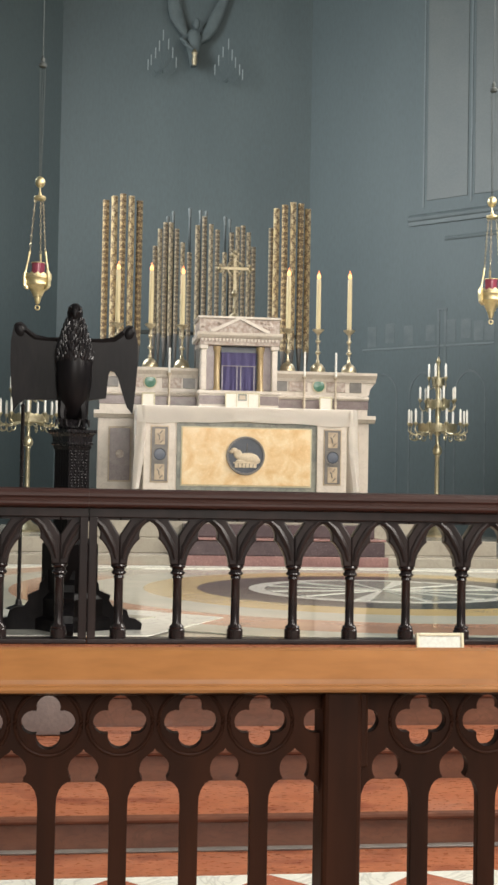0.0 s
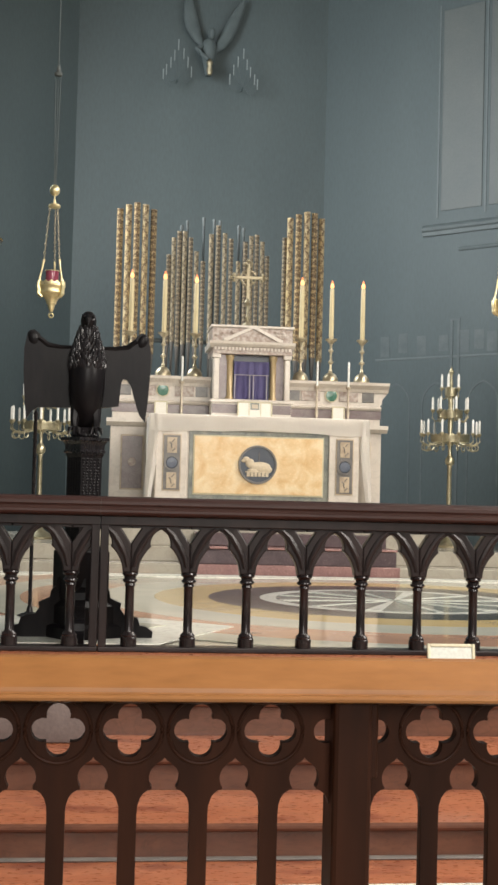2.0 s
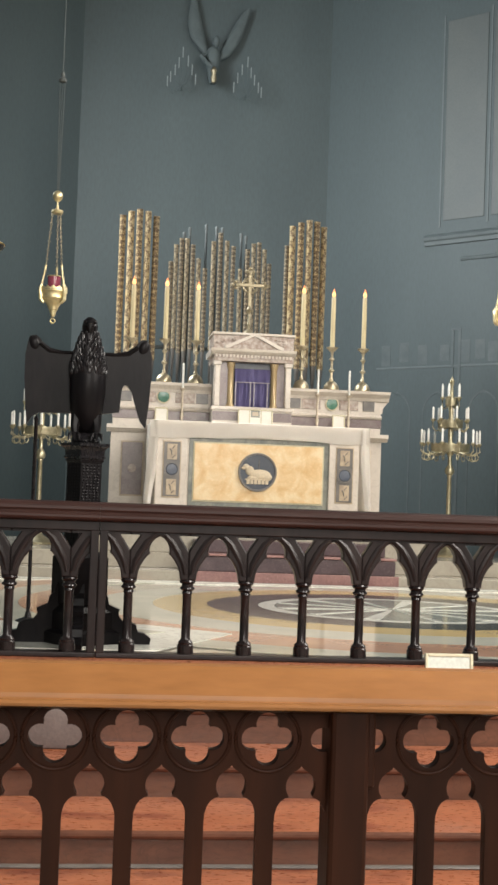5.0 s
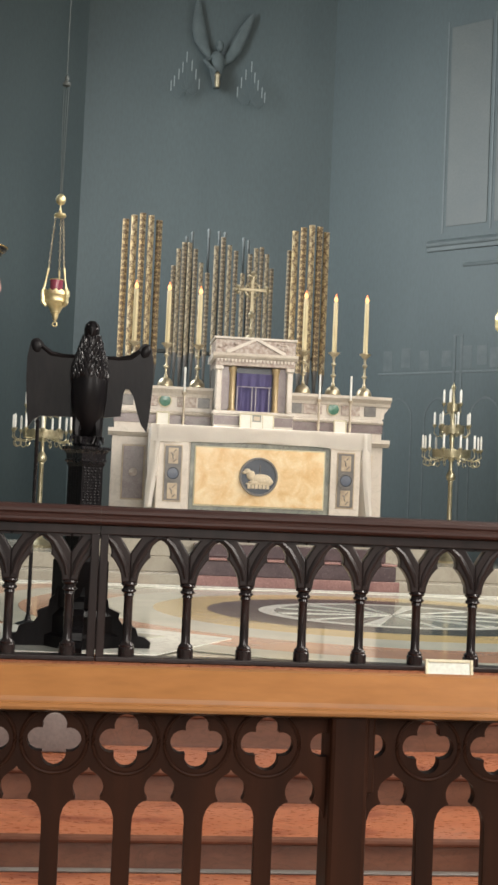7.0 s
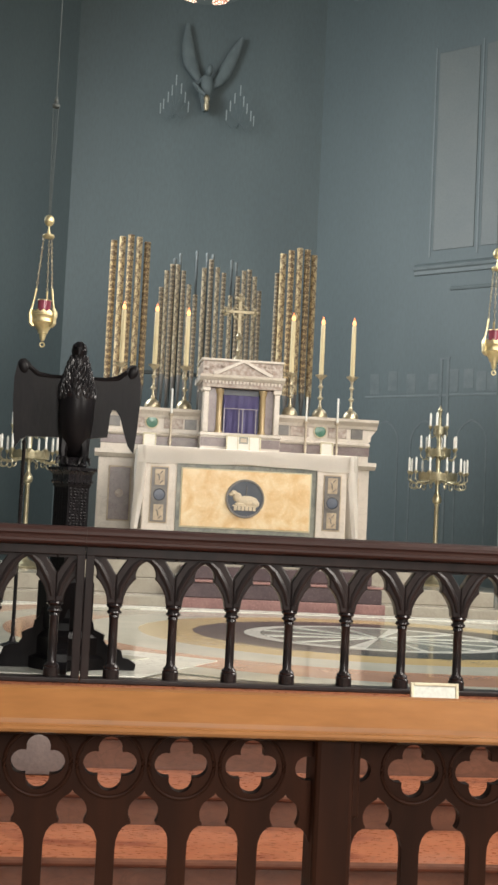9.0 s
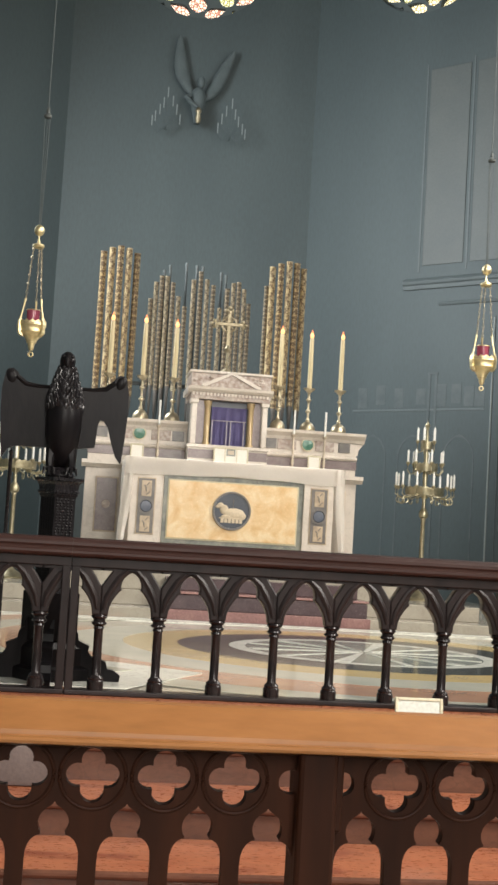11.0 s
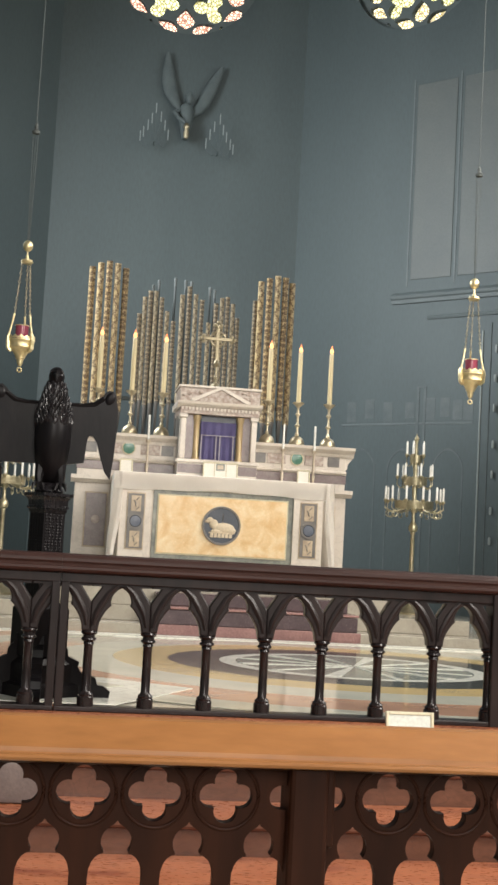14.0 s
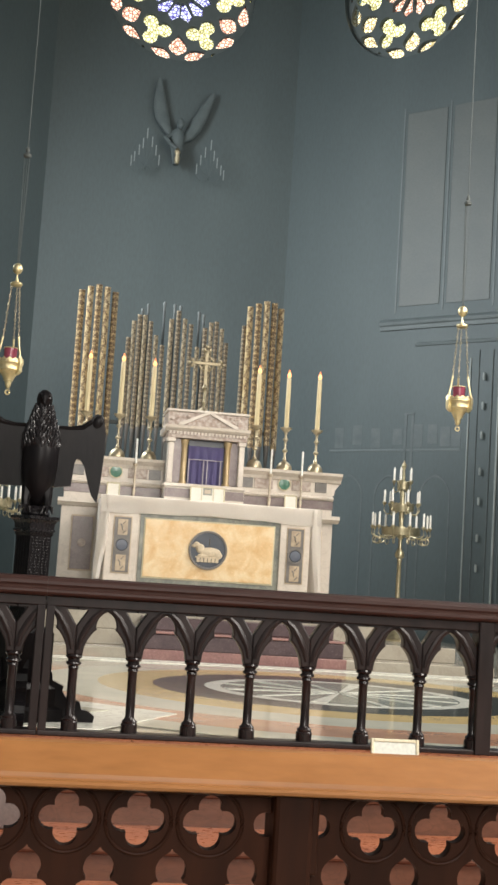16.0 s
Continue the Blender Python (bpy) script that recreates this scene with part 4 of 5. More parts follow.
def cross():
    root = thing("altar_cross", "ornate pale brass standing altar cross", "cross", (1.435, 13.1, 3.0))
    part("foot", lathe([(0, 0), (0.085, 0), (0.085, 0.015), (0.06, 0.03), (0.045, 0.065), (0.02, 0.085)], 24), CROSS_BRASS, root, smooth=True)
    part("stem", lathe([(0.016, 0.08), (0.014, 0.12), (0.022, 0.14), (0.012, 0.16), (0.012, 0.25), (0.028, 0.27), (0.034, 0.29), (0.024, 0.31), (0.013, 0.33)], 16), CROSS_BRASS, root, smooth=True)
    bm = boxm(-0.017, 0.017, -0.01, 0.01, 0.32, 0.70, bevel=0.004)
    part("upright", bm, CROSS_BRASS, root)
    part("arms", boxm(-0.15, 0.15, -0.0125, 0.0125, 0.534, 0.568, bevel=0.004), CROSS_BRASS, root)
    for x, z in ((-0.15, 0.551), (0.15, 0.551), (0, 0.70)):
        bm = bmesh.new()
        for dx, dz in ((0, 0.03), (0.03, 0), (-0.03, 0), (0, -0.03)):
            bmesh.ops.create_uvsphere(bm, u_segments=10, v_segments=8, radius=0.022, matrix=Matrix.Translation((x + dx, 0, z + dz)) @ Matrix.Diagonal((1, 0.7, 1, 1)))
        part("trefoil_end", bm, CROSS_BRASS, root, smooth=True)
    part("halo_ring", ring(0.078, 0.011, 0, 28, axis="Y"), CROSS_BRASS, root, at=(0, 0, 0.551))
    for a in (45, 135, 225, 315):
        part("ray", tube([(0.02 * math.cos(radians(a)), 0, 0.551 + 0.02 * math.sin(radians(a))), (0.095 * math.cos(radians(a)), 0, 0.551 + 0.095 * math.sin(radians(a)))], [0.014, 0.004], 6), CROSS_BRASS, root)


cross()


def taper():
    root = thing("low_candle", "thin unlit white candle in a small pale gilt holder", "candle", (0.76, 12.93, 2.033), "low altar candles")
    part("holder", lathe([(0, 0), (0.045, 0), (0.045, 0.01), (0.02, 0.03), (0.012, 0.06), (0.018, 0.12), (0.011, 0.16), (0.011, 0.36), (0.026, 0.375), (0.028, 0.39), (0.012, 0.395)], 16), GILT_SILVER, root, smooth=True)
    for k in (-1, 1):
        part("scroll", tube([(0, 0, 0.05), (k * 0.03, 0, 0.035), (k * 0.055, 0, 0.012), (k * 0.07, 0, 0.004)], 0.006, 6), GILT_SILVER, root)
    part("candle", lathe([(0, 0.39), (0.0115, 0.392), (0.011, 0.645), (0.006, 0.65), (0, 0.65)], 12), WHITE_WAX, root, "thin white wax candle", smooth=True)
    return root


tp = taper()
for x in (2.165, 2.495):
    copy_thing(tp, pose(x, 12.93, 2.033))


def altar_card(x, w, h, folds, label):
    root = thing("altar_card", label, "altar card", pose(x, 12.60 if folds > 1 else 12.78, 2.034, -8), "altar cards")
    part("frame", put_frame(w, h, 0.018), CARD_FRAME, root, "gilt wooden frame")
    part("sheet", boxm(-w / 2 + 0.012, w / 2 - 0.012, -0.004, 0.004, 0.012, h - 0.012), CARD, root, "cream printed sheet")
    for k in range(1, folds):
        xx = -w / 2 + w * k / folds
        part("divider", boxm(xx - 0.004, xx + 0.004, -0.009, -0.003, 0.012, h - 0.012), CARD_FRAME, root)
    if folds > 1:
        part("picture", boxm(-0.045, 0.045, -0.008, -0.0045, h - 0.085, h - 0.015), GREEN_MARBLE, root, "small dim picture")
        part("picture_mount", boxm(-0.03, 0.03, -0.0095, -0.0085, h - 0.07, h - 0.03), CREAM_INLAY, root)


def put_frame(w, h, d):
    bm = bmesh.new()
    box(bm, -w / 2, -w / 2 + 0.014, -d / 2, d / 2, 0, h, 0.003)
    box(bm, w / 2 - 0.014, w / 2, -d / 2, d / 2, 0, h, 0.003)
    box(bm, -w / 2 + 0.014, w / 2 - 0.014, -d / 2, d / 2, 0, 0.014, 0.003)
    box(bm, -w / 2 + 0.014, w / 2 - 0.014, -d / 2, d / 2, h - 0.014, h, 0.003)
    return bm


altar_card(1.482, 0.355, 0.185, 3, "framed cream three-part altar card standing on the linen")
altar_card(0.545, 0.135, 0.175, 1, "small framed cream altar card standing on the linen")
altar_card(2.368, 0.135, 0.175, 1, "small framed cream altar card standing on the linen")

# ---- organ behind the altar ----
def pipe_mesh(r, h, foot, odd):
    """Pipe with tapering foot, mouth and a tuned open top; the pattern wraps round it."""
    prof = [(r * 0.25, 0), (r * 0.9, foot - 0.03), (r, foot), (r, foot + 0.001), (r, h - 0.012), (r * 1.04, h - 0.01), (r * 1.04, h), (r * 0.86, h), (r * 0.86, h - 0.05), (0, h - 0.05)]
    bm = lathe(prof, 20)
    uv = bm.loops.layers.uv.new("UVMap")
    for f in bm.faces:
        for lp in f.loops:
            a = math.atan2(lp.vert.co.y, lp.vert.co.x) / (2 * math.pi)
            if f.calc_center_median().y > 0 and abs(a) > 0.49:
                a = 0.5
            lp[uv].uv = ((a + 0.25) * 4, lp.vert.co.z / (2.1 * r))
    bm.normal_update()
    me = bpy.data.meshes.new("pipe")
    bmesh.ops.recalc_face_normals(bm, faces=bm.faces)
    for f in bm.faces:
        f.smooth = True
        f.material_index = 1 if f.calc_center_median().z < foot - 0.01 else 0
    bm.to_mesh(me)
    bm.free()
    me.materials.append(((PIPE, PIPE_VINE) if r > 0.04 else (PIPE_GREY, PIPE_GREY_VINE))[odd])
    me.materials.append(PIPE_FOOT)
    return me


organ = thing("pipe_organ", "organ with gilded stencilled pipes in a dark case", "pipe organ", (AXIS, 16.7, FLOOR_Z + 0.085))
Z0 = FLOOR_Z + 0.085
part("case_base", boxm(-1.55, 1.55, 0.10, 0.9, 0, 2.1, bevel=0.02), CASE, organ, "dark panelled organ case")
part("toe_board", boxm(-1.5, 1.5, -0.12, 0.16, 1.9, 2.06, bevel=0.012), CASE, organ)
OZ = 2.06
TOWER = [(0.103, 5.0), (0.214, 5.05), (0.325, 5.08), (0.436, 5.06), (0.547, 5.01)]
FLAT = [(0.759, 4.42), (0.822, 4.65), (0.893, 4.74), (0.966, 4.74), (1.046, 4.66), (1.125, 4.48), (1.215, 4.35), (1.32, 4.72), (1.41, 4.84), (1.50, 4.74), (1.585, 4.67), (1.686, 4.37), (1.778, 4.64), (1.857, 4.72), (1.93, 4.74), (2.004, 4.65), (2.072, 4.46)]
TOWER2 = [(2.305, 4.72), (2.372, 4.98), (2.482, 5.03), (2.594, 5.07), (2.702, 5.06), (2.802, 5.0)]
for group, r, foot, bow in ((TOWER, 0.041, 0.40, 0.06), (FLAT, 0.030, 0.58, 0.0), (TOWER2, 0.041, 0.42, 0.06)):
    n = len(group)
    for i, (x, top) in enumerate(group):
        u = 2 * i / (n - 1) - 1
        me = pipe_mesh(r if not (group is TOWER2 and i == 0) else 0.03, top - Z0 - OZ, foot * (0.9 + 0.06 * math.sin(i * 2.1)), i % 2)
        put("pipe", me, None, organ, at=(x - AXIS, -bow * (1 - u * u) - 0.02, OZ))
part("pipe_rack", boxm(-1.28, 1.28, 0.05, 0.09, OZ + 0.55, OZ + 0.60, bevel=0.01), CASE, organ)
for x, z in ((0.93, 4.86), (1.005, 4.93), (1.225, 4.98), (1.365, 4.96), (1.445, 4.95), (1.70, 4.89), (1.765, 4.86)):
    part("rear_pipe", lathe([(0.01, OZ), (0.018, OZ + 0.4), (0.018, z - Z0 - 0.12), (0.0, z - Z0 - 0.119)], 12), CASE, organ, "dark rear pipe", at=(x - AXIS, 0.14, 0), smooth=True)
    part("pipe_crown", lathe([(0.018, -0.08), (0.021, -0.02), (0.024, 0.02), (0.02, 0.035), (0.014, 0.04), (0.0, 0.036)], 12), SILVER_TIP, organ, "faint grey pipe crown", at=(x - AXIS, 0.14, z - Z0 - 0.04), smooth=True)

# ---- winged statue and candle sconces high on the apse ----
def statue():
    """Wings as lofted blades, body and head, blended into one mesh; heights from the foot at z = 0."""
    bm = bmesh.new()
    def blade(spine, n=12):
        rows = []
        for x, z, w, d, y in spine:
            rows.append([bm.verts.new((x + w * math.cos(2 * math.pi * i / n), y + d * math.sin(2 * math.pi * i / n), z - 0.35 * w * math.cos(2 * math.pi * i / n))) for i in range(n)])
        for p, q in zip(rows, rows[1:]):
            for i in range(n):
                bm.faces.new((p[i], p[(i + 1) % n], q[(i + 1) % n], q[i]))
        bm.faces.new(rows[0])
        bm.faces.new(rows[-1])
    blade([(-0.06, 0.30, 0.05, 0.05, 0.02), (-0.15, 0.42, 0.10, 0.06, 0.05), (-0.25, 0.60, 0.14, 0.06, 0.07), (-0.30, 0.80, 0.135, 0.05, 0.08), (-0.325, 1.0, 0.105, 0.045, 0.08), (-0.34, 1.2, 0.065, 0.035, 0.07), (-0.355, 1.36, 0.025, 0.02, 0.06)])
    blade([(0.08, 0.28, 0.05, 0.05, 0.02), (0.19, 0.38, 0.085, 0.06, 0.05), (0.29, 0.54, 0.105, 0.06, 0.07), (0.38, 0.74, 0.10, 0.05, 0.08), (0.46, 0.93, 0.085, 0.045, 0.08), (0.54, 1.1, 0.055, 0.035, 0.07), (0.58, 1.2, 0.022, 0.02, 0.06)])
    lathe([(0.0, -0.16), (0.05, -0.14), (0.08, 0.0), (0.12, 0.2), (0.13, 0.36), (0.09, 0.44), (0.04, 0.48)], 16, bm)
    bmesh.ops.create_uvsphere(bm, u_segments=14, v_segments=10, radius=0.08, matrix=Matrix.Translation((0.04, -0.05, 0.56)) @ Matrix.Diagonal((0.8, 0.95, 1.25, 1)))
    tube([(-0.10, -0.06, 0.34), (-0.20, -0.12, 0.27), (-0.13, -0.18, 0.16), (-0.02, -0.2, 0.08)], [0.035, 0.04, 0.035, 0.025], 8, bm)
    box(bm, -0.05, 0.05, 0.05, 0.28, 0.0, 0.12)
    ob = part("statue", bm, STATUE, at=(1.51, 20.72, 8.33), smooth=True)
    return tagged(ob, "dim grey stone winged statue with raised wings", "statue")

statue()
boss = lathe([(0, -0.17), (0.035, -0.15), (0.05, -0.08), (0.035, 0), (0.055, 0.05), (0.03, 0.1), (0, 0.12)], 14, m=Matrix.Translation((1.52, 20.56, 8.31)))
tube([(1.52, 20.56, 8.30), (1.52, 20.91, 8.30)], 0.015, 8, boss)
tagged(part("gilt_boss", boss, CROSS_BRASS, smooth=True), "small gilded lamp held before the statue", "gilt ornament")


def sconce(x, y, z, flip):
    root = thing("candle_sconce", "dim branched sconce of thin greyed candles on the apse wall", "sconce", (x, y, z), "apse sconces")
    # Arm and branches take the wall's colour, so they hardly show.
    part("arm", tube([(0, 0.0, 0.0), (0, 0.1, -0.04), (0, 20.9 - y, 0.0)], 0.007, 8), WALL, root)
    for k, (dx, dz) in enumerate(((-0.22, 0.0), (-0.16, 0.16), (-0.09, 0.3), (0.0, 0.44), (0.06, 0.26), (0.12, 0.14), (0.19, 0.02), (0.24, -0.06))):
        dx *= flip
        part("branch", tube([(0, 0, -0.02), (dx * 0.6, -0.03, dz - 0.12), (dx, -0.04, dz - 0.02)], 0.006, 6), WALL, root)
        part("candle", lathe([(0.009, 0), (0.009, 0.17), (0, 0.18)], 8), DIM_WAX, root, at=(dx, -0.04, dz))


sconce(1.00, 20.6, 8.10, -1)
sconce(2.08, 20.6, 8.02, 1)


# ---- standing candelabra ----
def candelabrum(x, label):
    root = thing("candelabrum", label, "candelabrum", (x, 12.8, Z0 + 0.14 if x > 3 else Z0 + 0.14), "pair of candelabra")
    b = Z0 + 0.14
    part("foot", lathe([(0, 0), (0.17, 0), (0.175, 0.02), (0.12, 0.05), (0.06, 0.09), (0.03, 0.13), (0.022, 0.16)], 24), CAND_BRASS, root, smooth=True)
    part("stem", lathe([(0.022, 0.15), (0.024, 0.5), (0.021, 0.82), (0.026, 0.83), (0.026, 0.84), (0.02, 0.85), (0.018, 1.05)], 16), CAND_BRASS, root, smooth=True)
    part("knop", lathe([(0.02, 0.84), (0.045, 0.86), (0.05, 0.89), (0.04, 0.92), (0.022, 0.95)], 16), CAND_BRASS, root, smooth=True)
    part("upper_stem", lathe([(0.03, 1.05), (0.045, 1.10), (0.02, 1.16), (0.028, 1.3), (0.018, 1.36), (0.026, 1.5), (0.014, 1.58), (0.022, 1.7), (0.012, 1.76), (0.02, 1.8), (0.028, 1.82), (0.012, 1.85), (0.0, 1.88)], 14), CAND_BRASS, root, smooth=True)
    for r, z, n, hc in ((0.30, 1.12, 11, 0.14), (0.185, 1.37, 7, 0.13), (0.095, 1.60, 5, 0.14)):
        tier = part("tier", lathe([(r * 0.62, z - 0.03), (r * 0.66, z - 0.035), (r * 0.68, z + 0.03), (r * 0.64, z + 0.03)], 28, loop=True), CAND_BRASS, root, "pierced brass gallery", smooth=True)
        part("cresting", crown(r * 0.68, z + 0.0305, 0.024, 20), CAND_BRASS, tier)
        for k in range(n):
            a = 2 * math.pi * (k + 0.3) / n
            c, s = math.cos(a), math.sin(a)
            arm = part("arm", tube([(0.02 * c, 0.02 * s, z - 0.01), (r * 0.5 * c, r * 0.5 * s, z - 0.05), (r * 0.85 * c, r * 0.85 * s, z - 0.07), (r * 1.02 * c, r * 1.02 * s, z - 0.03), (r * c, r * s, z + 0.03)], 0.007, 6), CAND_BRASS, root)
            if r > 0.25:
                part("scroll", tube([(r * 0.86 * c + 0.035 * math.cos(q) * c, r * 0.86 * s + 0.035 * math.cos(q) * s, z - 0.09 + 0.035 * math.sin(q)) for q in [i * 0.55 for i in range(12)]], 0.006, 6), CAND_BRASS, arm)
            part("cup", lathe([(0.006, z + 0.02), (0.02, z + 0.04), (0.024, z + 0.055), (0.012, z + 0.058)], 10, m=Matrix.Translation((r * c, r * s, 0))), CAND_BRASS, arm, smooth=True)
            part("candle", lathe([(0.0115, z + 0.05), (0.0115, z + 0.05 + hc * (0.9 + 0.1 * math.sin(k * 3.1))), (0.004, z + 0.056 + hc)], 8, m=Matrix.Translation((r * c, r * s, 0))), WHITE_WAX, root, "white candle", smooth=True)
    return root


candelabrum(3.555, "tall tiered brass candelabrum with unlit white candles")
candelabrum(-0.645, "tall tiered brass candelabrum with unlit white candles behind the lectern")


# ---- hanging sanctuary lamps ----
def sanctuary_lamp(x, y, z, label):
    """z is the tip at the bottom."""
    root = thing("hanging_lamp", label, "sanctuary lamp", (x, y, z), "hanging sanctuary lamps")
    part("bowl", lathe([(0, 0.06), (0.014, 0.062), (0.022, 0.08), (0.026, 0.1), (0.03, 0.12), (0.04, 0.125), (0.042, 0.14), (0.06, 0.172), (0.088, 0.198), (0.1, 0.205), (0.106, 0.215), (0.102, 0.235), (0.108, 0.262), (0.114, 0.27), (0.112, 0.28), (0.102, 0.282), (0.096, 0.22)], 28), LAMP_GOLD, root, smooth=True)
    part("cresting", crown(0.113, 0.283, 0.03, 14), LAMP_GOLD, root)
    part("pendant", ring(0.018, 0.006, 0, 14, axis="Y"), LAMP_GOLD, root, at=(0, 0, 0.03))
    part("glass", lathe([(0, 0.2), (0.043, 0.21), (0.052, 0.30), (0.055, 0.40), (0.05, 0.40), (0.045, 0.3)], 20), RUBY, root, "ruby red glass", smooth=True)
    part("glass_rim", ring(0.056, 0.004, 0.40, 24), LAMP_GOLD, root)
    cap = part("cap", lathe([(0.0, 0.925), (0.045, 0.928), (0.052, 0.94), (0.045, 0.955), (0.015, 0.965), (0.008, 1.0)], 20), LAMP_GOLD, root, smooth=True)
    part("ball", lathe([(0, 1.03)] + [(0.042 * math.sin(a * math.pi / 10), 1.075 - 0.048 * math.cos(a * math.pi / 10)) for a in range(1, 10)] + [(0, 1.123)], 18), LAMP_GOLD, root, smooth=True)
    part("link_rod", tube([(0, 0, 0.98), (0, 0, 1.04)], 0.006, 6), LAMP_GOLD, cap)
    for k in range(3):
        a = radians(120 * k + 200)
        c, s = math.cos(a), math.sin(a)
        part("bracket", prism([(0.085, 0.17), (0.108, 0.185), (0.122, 0.2), (0.128, 0.27), (0.124, 0.3), (0.108, 0.33), (0.102, 0.29), (0.085, 0.25)], -0.018, 0.018), LAMP_GOLD, root, at=pose(0, 0, 0, 0, 0, math.degrees(a)))
        part("strut", tube([(0.112 * c, 0.112 * s, 0.30), (0.09 * c, 0.09 * s, 0.40), (0.075 * c, 0.075 * s, 0.49)], [0.010, 0.007, 0.010], 8), LAMP_GOLD, root)
        bm = bmesh.new()
        n = 12
        for i in range(n):
            t0, t1 = i / n, (i + 0.9) / n
            p0 = Vector((0.075 - 0.037 * t0, 0, 0.49 + 0.44 * t0))
            p1 = Vector((0.075 - 0.037 * t1, 0, 0.49 + 0.44 * t1))
            mid = (p0 + p1) / 2
            side = Vector((0.009, 0, 0.002)) if i % 2 else Vector((0, 0.009, 0))
            tube([p0, mid + side, p1, mid - side], 0.0035, 5, bm, closed=True)
        part("chain", bm, PALE_BRASS, root, at=pose(0, 0, 0, 0, 0, math.degrees(a)))
    bm = bmesh.new()
    top = H - z
    for dx, dy in ((-0.022, 0), (0.022, 0), (0, 0.03)):
        tube([(dx * 0.3, dy * 0.3, 1.12), (dx, dy, 2.05)], 0.0035, 5, bm)
    part("cord", bm, ROD, root)
    part("pulley", lathe([(0.0, 2.03), (0.032, 2.04), (0.036, 2.06), (0.014, 2.08), (0.02, 2.1), (0.0, 2.15)], 14), SILVER_TIP, root, smooth=True)
    part("hanging_rod", tube([(0, 0, 2.13), (0, 0, top)], 0.005, 6), ROD, root)


sanctuary_lamp(-0.482, 10.55, 2.70, "hanging brass sanctuary lamp with ruby glass on chains")
sanctuary_lamp(3.39, 10.55, 2.71, "hanging brass sanctuary lamp with ruby glass on chains")


def pink_lamp():
    root = thing("hanging_lantern", "hanging lantern with dark gilt crown and pink glass", "hanging lantern", (-0.90, 8.6, 2.50))
    part("glass", lathe([(0, -0.02), (0.06, 0.0), (0.11, 0.08), (0.14, 0.19), (0.12, 0.28), (0.09, 0.34), (0.08, 0.34), (0.10, 0.27)], 24), PINK, root, "pink glass bowl", smooth=True)
    part("crown", lathe([(0.08, 0.34), (0.085, 0.36), (0.10, 0.37), (0.10, 0.40), (0.13, 0.41), (0.135, 0.43), (0.16, 0.44), (0.165, 0.465), (0.05, 0.5), (0.01, 0.56)], 24), EBONY, root, "dark crown", smooth=True)
    part("gilt_rim", ring(0.165, 0.006, 0.466, 28), BRASS, root)
    part("gilt_band", ring(0.134, 0.005, 0.432, 28), BRASS, root)
    part("hanging_rod", tube([(0, 0, 0.55), (0, 0, H - 2.50)], 0.007, 6), CASE, root)


pink_lamp()


